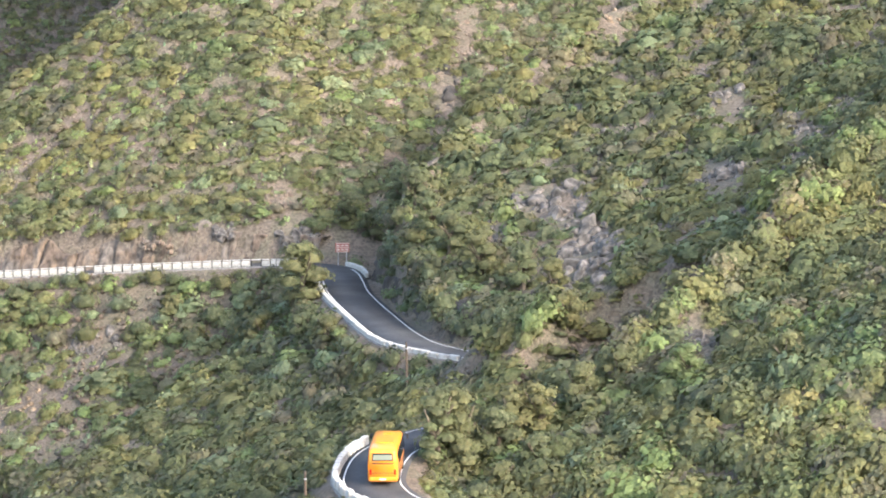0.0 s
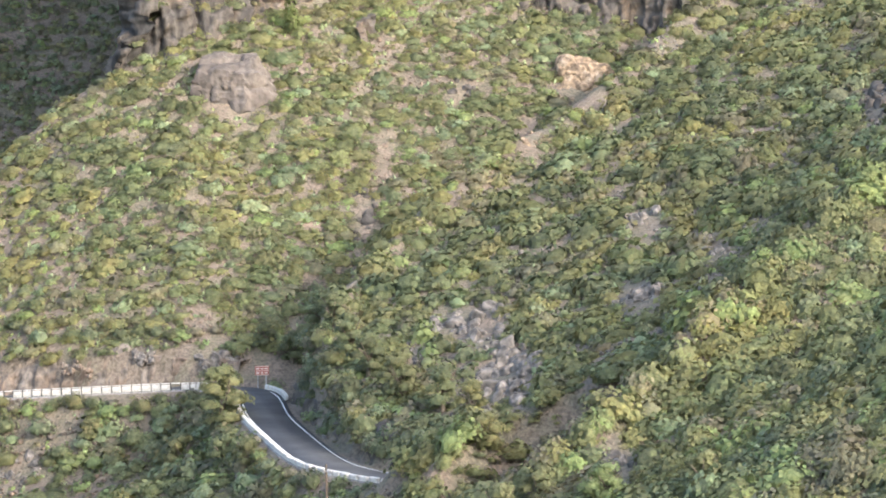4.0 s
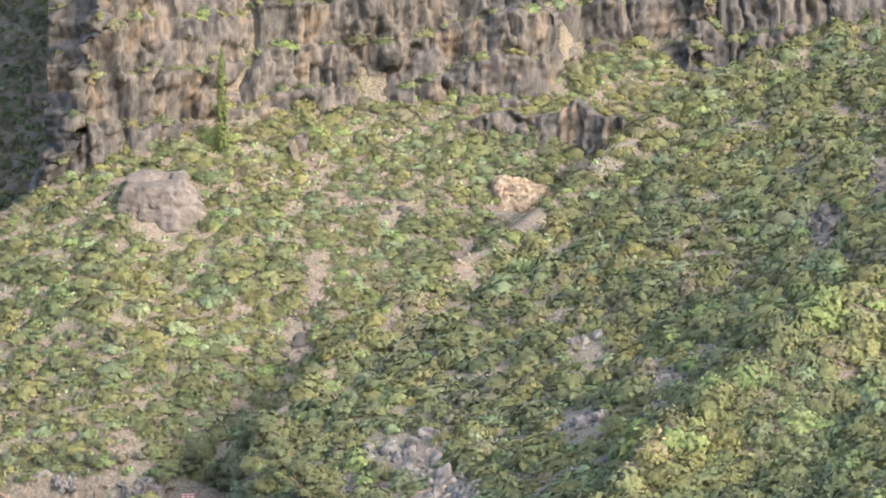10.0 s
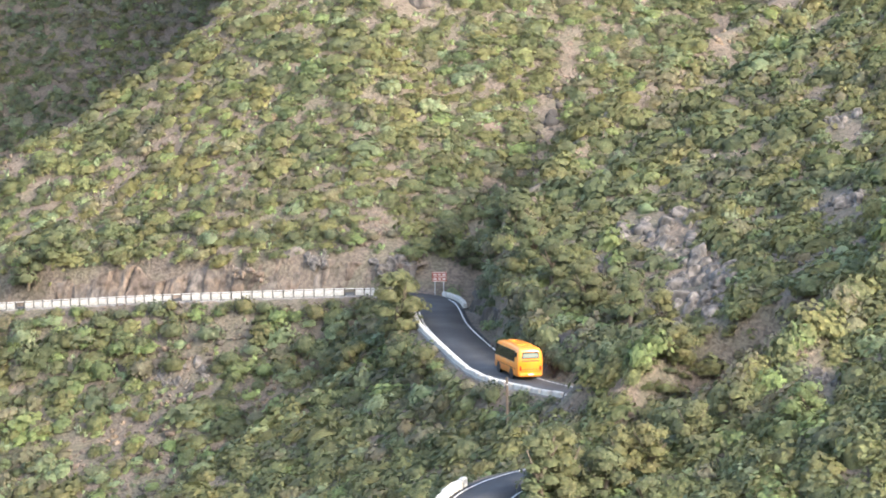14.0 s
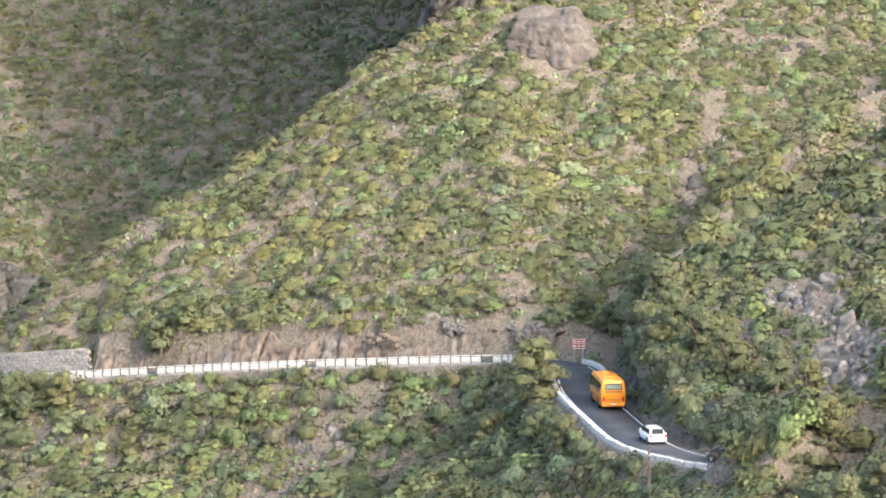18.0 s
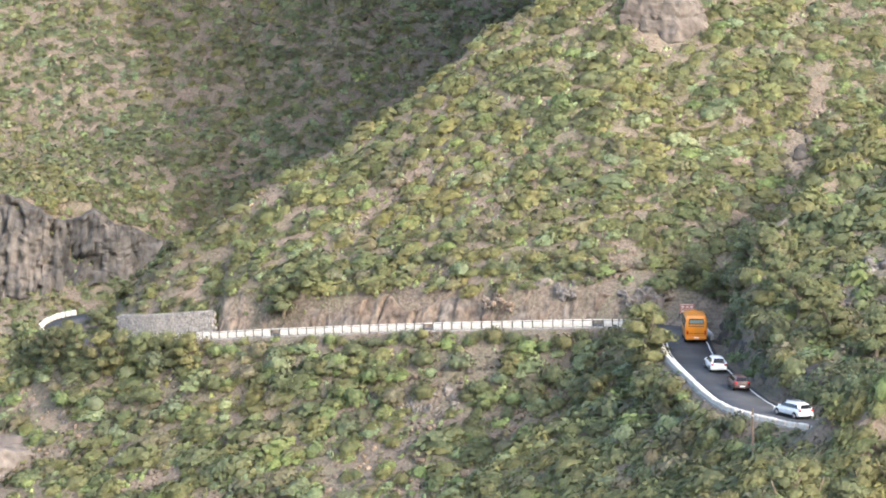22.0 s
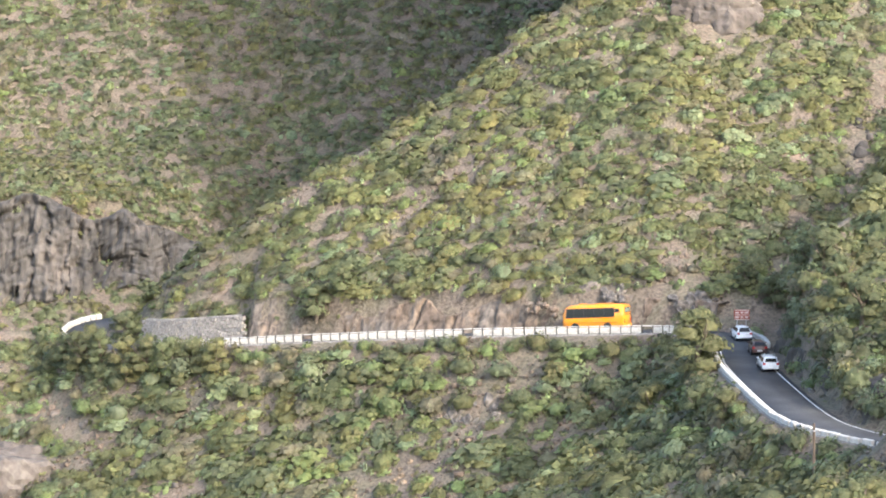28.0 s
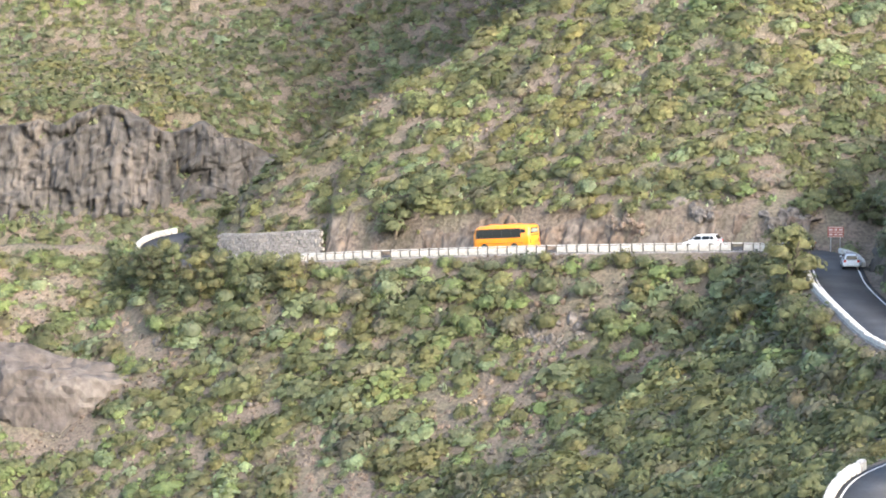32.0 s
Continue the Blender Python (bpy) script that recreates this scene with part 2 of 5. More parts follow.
RIDGE_X, RIDGE_Y = [-110, -90, -75.5, -65.2, -58.1, -48.9, -38.5, -27.8, -18.6, -17], [369, 369.3, 369.7, 370.2, 372, 372.9, 375.7, 381.3, 384.3, 520]
STRAIGHT_X, STRAIGHT_Y, STRAIGHT_Z = [-90, -74.3, -62.7, -50.9, -36, -23.85, -10, 40], [368, 358, 352, 346.5, 340, 334.5, 330, 330], [-34.5, -34.4, -33.2, -32.0, -30.7, -29.75, -29, -29]
CLIFF_X, CLIFF_Y = [-20, -13, -1, 14, 42, 55, 58, 68, 72, 78, 90, 120], [384, 384, 389, 394, 398, 400, 406, 407, 402, 401, 399, 392]
SPUR_ONE_X, SPUR_ONE_Y = [-4, 3.5, 12, 22, 33, 47, 58, 68, 98, 130], [286, 296, 314, 331, 343, 357, 376, 387, 404, 412]
SPUR_TWO_X, SPUR_TWO_Y, SPUR_TWO_Z = [-12, 0, 14, 24.2, 31, 37.2, 53, 71, 99, 160], [253, 253, 246, 237, 238, 243, 252, 262, 275, 300], [-80, -40, -29, -23.8, -21, -17.8, -7.4, 1.5, 19, 50]


def height_faces(x, y):
    """The faces of the hillside before the road is cut into them."""
    x, y = np.asarray(x, float), np.asarray(y, float)
    # slope over and under the straight piece of road
    yr, zr = np.interp(x, STRAIGHT_X, STRAIGHT_Y), np.interp(x, STRAIGHT_X, STRAIGHT_Z)
    d = y - yr
    main = zr + np.where(d > 0, 0.8, 0.72) * d + 0.9 * fbm(x / 14, y / 14, 0, 3)
    # cliff band over it; the unseen mountain on top is shaped to shade the far slope
    yk = np.interp(x, CLIFF_X, CLIFF_Y) + 3.5
    main = main + np.clip(2.1 * (y - yk), 0, 50) * (x > -17)
    # behind the ridge it falls away to the next valley
    yc = np.interp(x, RIDGE_X, RIDGE_Y)
    main = main - 1.9 * np.clip(y - yc, 0, None)
    # two spurs on the one side
    one = -30.6 + 0.27 * (x - 13) + 0.3 * (y - 262) + 0.8 * fbm(x / 11, y / 11, 0, 5)
    one = one + 2.2 * np.exp(-((y - np.interp(x, SPUR_ONE_X, SPUR_ONE_Y) + 2) / 5) ** 2)
    one = one - 1.1 * np.clip(y - np.interp(x, SPUR_ONE_X, SPUR_ONE_Y), 0, None) - 1.2 * np.clip(np.interp(y, [250, 262, 282, 300, 330], [15, 10, 5, 2.5, 2]) - x, 0, None)
    back = y - np.interp(x, SPUR_TWO_X, SPUR_TWO_Y)
    two = np.interp(x, SPUR_TWO_X, SPUR_TWO_Z) + 0.62 * np.clip(back, None, 0) - 0.75 * np.clip(back, 0, None) + 0.7 * np.exp(-((back + 2) / 4) ** 2) + 0.8 * fbm(x / 9, y / 9, 0, 7)
    # the spur under the bends
    three = -30.4 + 0.42 * (x + 1.4) + 0.149 * (y - 300) + 0.6 * fbm(x / 10, y / 10, 0, 9)
    side = -0.645 * (x + 1.4) + 0.764 * (y - 300)
    three = three - 1.1 * np.clip(side, 0, None) - 0.35 * np.clip(205 - y, 0, None)
    # valley floor, the far mountain, and the hill the view is from
    far = -50 + 0.88 * (y - 440) - 0.04 * x + 2.0 * fbm(x / 30, y / 30, 0, 11)
    ledge = np.interp(x, [-200, -152, -106, -84, -76], [450, 450.5, 454, 462, 465])
    far = far + np.interp(x, [-118, -96, -84, -76], [11, 8, 3, 0]) * np.clip((y - ledge) / 4, 0, 1) * np.clip(1 - (y - ledge - 4) / 22, 0, 1)
    here = -4.0 - 0.27 * np.clip(y + 16, 0, None) + 0.1 * np.clip(-40 - y, 0, None)
    floor = -64 + 0 * x
    low = np.maximum(np.maximum(floor, far), here)
    return np.maximum.reduce([main, one, two, three, low])


def height(x, y):
    """Height of the ground, with the road's cut and fill."""
    x, y = np.asarray(x, float), np.asarray(y, float)
    h = height_faces(x, y)
    d, z = road_near(x, y)
    out = np.clip(d - HALF_ROAD - 0.7, 0, None)
    cut = np.where(x < -60, 1.5, 5.0)
    h = np.clip(h, z - 0.12 - 1.3 * np.clip(out - 0.7, 0, None), z - 0.12 + cut * np.clip(out - 1.3, 0, None))
    return h + np.where(d > HALF_ROAD + 2.5, 0.22 * vnoise(x / 2.3, y / 2.3, 0, 13), 0)
# ---- end of the lie of the land ----


# ---- mesh helpers ----
def mesh_of(name, verts, faces, mat, smooth=False):
    """A mesh from arrays of vertices and of quads or triangles."""
    verts, faces = np.asarray(verts, np.float32), np.asarray(faces, np.int32)
    me = bpy.data.meshes.new(name)
    k = faces.shape[1]
    me.vertices.add(len(verts))
    me.vertices.foreach_set("co", verts.ravel())
    me.loops.add(faces.size)
    me.loops.foreach_set("vertex_index", faces.ravel())
    me.polygons.add(len(faces))
    me.polygons.foreach_set("loop_start", np.arange(0, faces.size, k, dtype=np.int32))
    if smooth:
        me.polygons.foreach_set("use_smooth", np.ones(len(faces), bool))
    me.update(calc_edges=True)
    me.materials.append(mat)
    return me


def grid_faces(rows, cols):
    i = np.arange(rows * cols).reshape(rows, cols)
    return np.stack([i[:-1, :-1], i[:-1, 1:], i[1:, 1:], i[1:, :-1]], -1).reshape(-1, 4)


def part(name, bm, mat, parent, label=""):
    """Links a bmesh as one mesh object under a thing or a part (or at top level where parent is None)."""
    me = bpy.data.meshes.new(name)
    bm.to_mesh(me)
    bm.free()
    me.materials.append(mat)
    ob = new(name, me)
    ob.parent = parent
    return tagged(ob, label)


def part_mesh(name, me, parent, m=None, label=""):
    """An object on mesh data that may be shared."""
    ob = new(name, me)
    ob.parent = parent
    if m is not None:
        ob.matrix_basis = m
    return tagged(ob, label)


def box(sx, sy, sz, bevel=0.02, at=(0, 0, 0), segments=1):
    """A bmesh box with bevelled edges whose base middle is at the point."""
    bm = bmesh.new()
    bmesh.ops.create_cube(bm, size=1.0, matrix=Matrix.Translation((at[0], at[1], at[2] + sz / 2)) @ Matrix.Diagonal((sx, sy, sz, 1)))
    if bevel:
        bmesh.ops.bevel(bm, geom=bm.edges[:], offset=bevel, segments=segments, affect="EDGES")
    return bm


def rod(a, b, ra, rb=None, sides=8):
    """A tapered round bar from a to b."""
    a, b = Vector(a), Vector(b)
    bm = bmesh.new()
    m = Matrix.Translation((a + b) / 2) @ (b - a).to_track_quat("Z", "Y").to_matrix().to_4x4()
    bmesh.ops.create_cone(bm, cap_ends=True, segments=sides, radius1=ra, radius2=ra if rb is None else rb, depth=(b - a).length, matrix=m)
    return bm


def thing(name, label, category, group="", m=None, kind=""):
    ob = new(name)
    ob.empty_display_size = 0.3
    if m is not None:
        ob.matrix_basis = m
    return tagged(ob, label, category, group, kind)


def meets(u, v, near=180.0, beyond=620.0):
    """Where the way with slopes u (sideways) and v (up) from the origin meets the hillside."""
    ys = np.arange(near, beyond, 0.5)
    under = np.nonzero(height_faces(u * ys, ys) > v * ys)[0]
    y = ys[under[0]] if len(under) else beyond
    return u * y, y, v * y


def road_frame(s, side=0.0, up=0.0):
    """Place beside the road's middle at s metres along it, and its heading there."""
    p = np.array([np.interp(s, ROAD_S, ROAD[:, k]) for k in range(3)])
    q = np.array([np.interp(s + 0.6, ROAD_S, ROAD[:, k]) for k in range(3)]) - np.array([np.interp(s - 0.6, ROAD_S, ROAD[:, k]) for k in range(3)])
    q /= np.linalg.norm(q[:2])
    return Vector((p[0] + q[1] * side, p[1] - q[0] * side, p[2] + up)), Vector(q)


# ---- ground and road ----
def ground_sheet():
    xs = np.concatenate([[-2600, -1500, -900, -600, -420, -300, -240], np.arange(-200, -120, 4), np.arange(-120, 100, 1.0), np.arange(100, 200, 5), [240, 300, 420, 600, 900, 1500, 2600]])
    ys = np.concatenate([[-2600, -1500, -800, -400, -200, -100, -50, -16, 20, 60, 100, 130, 150], np.arange(160, 400, 1.0), np.arange(400, 600, 2.5), [610, 640, 690, 760, 900, 1300, 2000, 2900]])
    x, y = np.meshgrid(xs, ys)
    z = height(x, y)
    z = np.where(y > 600, np.minimum(z, 110 + 8 * fbm(x / 90, y / 90, 0, 21)), np.minimum(z, 130))
    me = mesh_of("ground", np.stack([x, y, z], -1).reshape(-1, 3), grid_faces(len(ys), len(xs)), EARTH, True)
    tagged(new("ground", me), "steep stony brown earth hillside under scrub", "ground", kind="structure")


ground_sheet()


def ribbon(name, s0, s1, a, b, up, mat, thick=0.0, step=0.8, wave=0.0):
    """A strip along the road between two offsets from its middle."""
    ss = np.arange(s0, s1, step)
    rows = []
    for s in ss:
        pa, q = road_frame(s, a, up)
        pb, q = road_frame(s, b, up)
        rows.append([pa, pb] if not thick else [pa - Vector((0, 0, thick)), pa, pb, pb - Vector((0, 0, thick))])
    v = np.array([[list(p) for p in r] for r in rows])
    return mesh_of(name, v.reshape(-1, 3), grid_faces(v.shape[0], v.shape[1])[:, ::-1], mat, False)


tagged(new("road", ribbon("road", 2, ROAD_S[-1] - 2, -HALF_ROAD - 0.25, HALF_ROAD + 0.25, 0.03, ASPHALT, 0.3)), "narrow dark grey asphalt mountain road", "road", kind="structure")
tagged(new("edge_line", ribbon("edge_line", 60, 252, HALF_ROAD - 0.3, HALF_ROAD - 0.17, 0.036, ROAD_PAINT)), "worn white painted road edge line", "road marking", kind="structure")
tagged(new("edge_line", ribbon("edge_line", 60, 330, -HALF_ROAD + 0.17, -HALF_ROAD + 0.3, 0.036, ROAD_PAINT)), "worn white painted road edge line", "road marking", kind="structure")


# ---- rock ----
LEDGES = []


def rock_face(name, line, foot, tall, mat, label, lean=0.25, seed=1, step=0.5, column=1.7, deep=1.0, ragged=0.25, sway=1.9, terrace=0.0):
    """A rough rock wall over a line in plan: upright columns, ledges and cracks. foot and tall are functions of the distance along it."""
    p = np.array(line, float)
    s = np.concatenate([[0], np.cumsum(np.linalg.norm(np.diff(p, axis=0), axis=1))])
    ss = np.arange(0, s[-1], step)
    px, py = np.interp(ss, s, p[:, 0]), np.interp(ss, s, p[:, 1])
    tx, ty = np.gradient(px), np.gradient(py)
    n = np.hypot(tx, ty)
    nx, ny = ty / n, -tx / n
    rows = int(max(6, np.max(tall(ss)) / (step * 1.1)))
    h = np.linspace(0, 1, rows)[:, None] * (tall(ss) * (1 + ragged * vnoise(ss / 3.1, 0.5, 0, seed + 5)))[None, :]
    S = np.broadcast_to(ss, h.shape)
    edge = S / column + 0.5 * vnoise(S / (column * 2.6), h / (column * 10), 0, seed + 6)
    col = np.floor(edge)
    row = np.floor(h / (column * (0.7 + 1.8 * hash01(col, col * 0, col * 0, seed))) + 3 * hash01(col, col * 0 + 1, col * 0, seed))
    small = np.floor(2.4 * edge + 0.5)
    crack = (np.abs(edge - np.round(edge)) < 0.08) * (vnoise(S / 5, h / 4, 0, seed + 9) > -0.1)
    tilt = (hash01(col, row, col * 0 + 1, seed + 21) - 0.5) * (edge - col - 0.5) * 2.2 + (hash01(col, row, col * 0 + 2, seed + 22) - 0.35) * ((h / column + 7 * hash01(col, row, col * 0, seed)) % 1 - 0.5) * 0.7
    cleft = np.clip(1 - np.abs(vnoise(S / (column * 2.4) + 0.25 * vnoise(S / 3, h / 3, 0, seed + 25), h / (column * 9), 0, seed + 23)) / 0.16, 0, 1) * (vnoise(S / (column * 4), h / (column * 4), 0, seed + 24) > -0.35)
    out = deep * (0.8 * hash01(col, row, col * 0, seed + 1) + 0.4 * hash01(small, np.floor(h / (column * 1.1) + 2 * hash01(small, small * 0, small * 0, seed)), small * 0, seed + 2) - 0.9 - 0.5 * crack + tilt - 1.7 * cleft
                  + sway * vnoise(S / (column * 5), h / (column * 7), 0, seed + 3) + 0.35 * vnoise(S / (column * 2.0), h / (column * 1.7), 0, seed + 8)
                  + 1.0 * hash01(np.floor(edge / 2.7), np.floor(h / (column * 3.4) + 2 * hash01(np.floor(edge / 2.7), col * 0, col * 0, seed)), col * 0, seed + 10) - 0.5 + 0.16 * vnoise(S / 0.8, h / 0.8, 0, seed + 4))
    out = out - lean * h
    if terrace:                                           # flat ledges one over another, where shrubs take root
        level = h / 6.5 + 0.45 * vnoise(S / 11, h / 30, 0, seed + 11) + 0.12 * vnoise(S / 2.5, 0, 0, seed + 12)
        out = out - terrace * (np.floor(level) + np.clip((level % 1 - 0.93) / 0.07, 0, 1))
    out[-1] -= 2.5
    x, y, z = px + nx * out, py + ny * out, foot(ss)[None, :] + h
    if terrace:
        i, j = np.nonzero((level % 1 > 0.94)[1:-2])
        LEDGES.extend(np.stack([x[i + 2, j], y[i + 2, j], z[i + 2, j]], 1).tolist())
    me = mesh_of(name, np.stack([x, y, z], -1).reshape(-1, 3), grid_faces(rows, len(ss)), mat, False)
    return tagged(new(name, me), label, "rock face", kind="structure")


def const(a):
    return lambda s: np.full(np.shape(s), float(a))


CLIFF_LINE = [(-19.5, 408), (-20, 396), (-20.5, 383.5), (-13, 383), (-1, 388), (14, 393), (42, 397), (55, 399), (58, 405), (68, 406), (72, 400), (77, 399), (88, 397), (118, 390)]
rock_face("cliff", CLIFF_LINE, lambda s: np.interp(s, [0, 12, 24.5, 32, 45, 60.8, 89, 104, 113, 124, 133, 144, 175], [7, 7, 8, 11, 15, 19, 21.5, 24, 26, 27, 22, 20, 16]), lambda s: 32 + 4 * vnoise(s / 9, 0, 0, 31), ROCK,
          "weathered brown basalt cliff with upright cracks and ledges", 0.06, 3, 0.36, 1.9, 1.3, 0.2, 2.2, 1.5)
rock_face("cliff", [(14, 386), (20, 388.5), (29, 390), (39, 389.5), (50, 387), (60, 382)], lambda s: 14 + 1.5 * vnoise(s / 8, 0, 0, 41), lambda s: (8.5 + 1.2 * vnoise(s / 5, 0, 0, 42)) * np.interp(s, [0, 9, 40, 53], [0.25, 1, 1, 0.5]), ROCK,
          "low brown rock band among scrub", 0.35, 13, 0.33, 1.4, 1.0)
def far_taper(s):
    """The far cliff thins out to both ends."""
    return np.interp(s, [0, 8, 40, 52, 62, 70], [0.9, 1, 1, 0.8, 0.5, 0.1])


rock_face("cliff", [(-152, 446), (-132, 448.5), (-118, 449), (-106, 450.5), (-94, 454), (-84, 459)], lambda s: -37.5 + 1.8 * vnoise(s / 5, 0, 0, 51) + np.interp(s, [0, 45, 70], [0, 1, 8]),
          lambda s: (17 + 0.9 * vnoise(s / 7, 0, 0, 52)) * far_taper(s), FAR_ROCK, "dark columnar basalt cliff on the far slope", 0.3, 23, 0.26, 1.15, 1.1, 0.07, 0.5)


def bank(s0, s1, side):
    """The rock cut beside the road."""
    ss = np.arange(s0, s1, 1.0)
    line = [tuple(road_frame(s, side)[0][:2]) for s in ss]
    foot = np.array([road_frame(s)[0].z for s in ss]) - 0.3
    run = np.concatenate([[0], np.cumsum(np.linalg.norm(np.diff(np.array(line), axis=0), axis=1))])
    return line, lambda s: np.interp(s, run, foot)


line, foot = bank(261, 324, 3.8)
rock_face("bank", line[::-1], lambda s, f=foot, n=len(line): f(n - s), lambda s: 4.4 + 1.3 * vnoise(s / 6, 0, 0, 61), CUT_ROCK, "steep brown earth and rock cutting beside the road", 0.38, 33, 0.25, 2.3, 0.42, 0.3, 0.9)
line, foot = bank(184, 247, 4.1)
rock_face("bank", line[::-1], lambda s, f=foot, n=len(line): f(n - s), lambda s: 3.0 + 0.8 * vnoise(s / 5, 0, 0, 71), ROCK, "shaded earth and rock bank beside the road", 0.35, 43, 0.36, 1.4, 0.6, 0.3, 0.6)


def stone_meshes(mat, name, seed, n=7):
    """Angular boulders to share: rough hulls of random points."""
    r = np.random.RandomState(seed)
    out = []
    for k in range(n):
        bm = bmesh.new()
        p = r.normal(size=(26, 3))
        p /= np.linalg.norm(p, axis=1)[:, None]
        p *= r.uniform(0.72, 1.05, (26, 1)) * np.array([1, r.uniform(0.7, 1), r.uniform(0.7, 1.2)])
        for q in p:
            bm.verts.new(q)
        hulled = bmesh.ops.convex_hull(bm, input=bm.verts[:])
        bmesh.ops.delete(bm, geom=[v for v in bm.verts if not v.link_faces], context="VERTS")
        bmesh.ops.bevel(bm, geom=bm.edges[:], offset=0.06, segments=1, affect="EDGES")
        me = bpy.data.meshes.new(name)
        bm.to_mesh(me)
        bm.free()
        me.materials.append(mat)
        out.append(me)
    return out


STONES = {}


def outcrop(u, v, wide, tall, mat, seed, label):
    """A crag: a broken cluster of angular boulders half sunk in the slope."""
    if mat.name not in STONES:
        STONES[mat.name] = stone_meshes(mat, "boulder", 60 + len(STONES))
    r = random.Random(seed)
    x, y, z = meets(u, v)
    ob = thing("rock_outcrop", label, "rock", m=pose(x, y, z))
    count = max(6, int(wide * tall * 0.6))
    loose = mat in (CUT_ROCK, ORANGE_ROCK)                # scars of earth and rubble lie flatter than crags
    for k in range(min(int(count * (2.8 if loose else 1.4)), 90)):
        a, d = r.uniform(0, math.tau), math.sqrt(r.random())
        du, dv = math.cos(a) * d * wide / 2 / y, math.sin(a) * d * tall / 2 / y
        px, py, pz = meets(u + du, v + dv, y - 14, y + 14)
        if py > y + 13:
            continue
        size = r.uniform(0.45, 1.25) * (0.8 + 0.09 * min(wide, tall)) * (1.25 - 0.5 * d)
        size *= 0.5 if loose else 0.85
        m = pose(px - x, py - y + 0.25 * size, pz - z - (0.3 if loose else 0.1) * size, r.uniform(-25, 25), r.uniform(-25, 25), r.uniform(0, 360)) @ Matrix.Diagonal((size * r.uniform(0.8, 1.3), size, size * r.uniform(0.8, 1.5), 1))
        part_mesh("boulder", r.choice(STONES[mat.name]), ob, m)
    return ob


def crag(u, v, wide, tall, deep, mat, seed, label, sink=0.24, top=0.95):
    """One large weathered rock that stands out of the slope."""
    bm = bmesh.new()
    bmesh.ops.create_icosphere(bm, subdivisions=5, radius=1.0)
    co = np.array([p.co for p in bm.verts])
    g = np.random.RandomState(seed)
    cut = g.normal(size=(17, 3)) * np.array([1, 1, 0.75])
    cut /= np.linalg.norm(cut, axis=1)[:, None]
    cut = np.concatenate([cut, [[0.1, -0.14, 0.98], [-0.35, -0.93, 0.08], [0.75, -0.62, -0.2]]])
    far = np.concatenate([g.uniform(0.68, 1.0, 17), [top, 0.78, 0.84]])
    warp = co + 0.1 * np.stack([vnoise(co[:, 0] * 3, co[:, 1] * 3, co[:, 2] * 3, seed + k) for k in range(3)], 1)
    r = np.min(far / np.maximum(warp @ cut.T, 0.12), axis=1).clip(0.3, 1.25)
    r = r + 0.035 * vnoise(co[:, 0] * 5, co[:, 1] * 5, co[:, 2] * 3, seed + 4) - 0.08 * np.clip(1 - np.abs(vnoise(co[:, 0] * 3.2, co[:, 1] * 3.2, co[:, 2] * 1.3, seed + 9)) / 0.13, 0, 1) + 0.03 * vnoise(co[:, 0] * 13, co[:, 1] * 13, co[:, 2] * 6, seed + 5)
    strata = np.abs(((co[:, 2] + 0.12 * co[:, 0] + 0.08 * vnoise(co[:, 0] * 2, co[:, 1] * 2, 0, seed + 6)) * 2.6) % 1 - 0.5)
    r = r - 0.07 * np.clip(1 - strata / 0.1, 0, 1) * (vnoise(co[:, 0] * 2.2, co[:, 1] * 2.2, co[:, 2] * 2.2, seed + 7) > 0)
    co = co * r[:, None] * np.array([wide / 2, deep / 2, tall / 2])
    for p, c in zip(bm.verts, co):
        p.co = c
    x, y, z = meets(u, v)
    ob = part("crag", bm, mat, None)
    ob.matrix_basis = pose(x, y + sink * deep, z, 0, 0, 0)
    return tagged(ob, label, "rock")


CRAGS = [(0.0805, -0.0652, 9.0, 6.0, PALE_ROCK), (0.093, -0.0867, 9.0, 8.0, PALE_ROCK), (0.1444, -0.0280, 5.0, 3.6, PALE_ROCK), (0.1452, -0.0546, 6.0, 3.6, PALE_ROCK), (0.0581, -0.0761, 2.6, 3.2, PALE_ROCK),
         (0.0745, -0.0925, 2.2, 6.0, ROCK), (0.0455, -0.0012, 3.8, 11, CUT_ROCK), (0.0393, -0.0246, 4.0, 9, ROCK), (-0.0177, -0.0657, 4.2, 4.0, CUT_ROCK),
         (0.1199, 0.0222, 8.0, 6.0, ORANGE_ROCK), (0.1003, 0.0051, 4.5, 7.0, ORANGE_ROCK), (0.0756, 0.0224, 4.5, 4.0, ROCK), (0.2338, 0.0174, 5.5, 5.5, ROCK), (0.2543, 0.0358, 3.6, 5.6, ROCK),
         (-0.0447, -0.0761, 2.1, 2.0, PALE_ROCK), (-0.0401, -0.0747, 1.2, 2.4, PALE_ROCK), (-0.0681, -0.08, 4.6, 2.4, CUT_ROCK), (-0.0147, -0.0773, 6.0, 3.4, PALE_ROCK), (-0.0255, -0.0648, 3.8, 4.0, CUT_ROCK),
         (-0.0910, -0.1134, 10.0, 5.0, PALE_ROCK), (-0.0757, -0.1017, 8.0, 4.0, CUT_ROCK), (0.135, -0.1171, 3.6, 3.0, PALE_ROCK), (0.1397, -0.1185, 4.5, 2.6, ROCK), (0.173, -0.0365, 3.6, 3.0, PALE_ROCK),
         (-0.2289, -0.1243, 5.0, 2.4, PALE_ROCK), (-0.1581, -0.1692, 4.0, 4.6, CUT_ROCK),
         (-0.2382, -0.1163, 7.0, 7.5, CUT_ROCK), (-0.1287, -0.1453, 3.6, 5.6, CUT_ROCK), (-0.1165, -0.1375, 3.0, 5.0, ORANGE_ROCK), (-0.1746, -0.1672, 5.0, 5.0, CUT_ROCK)]
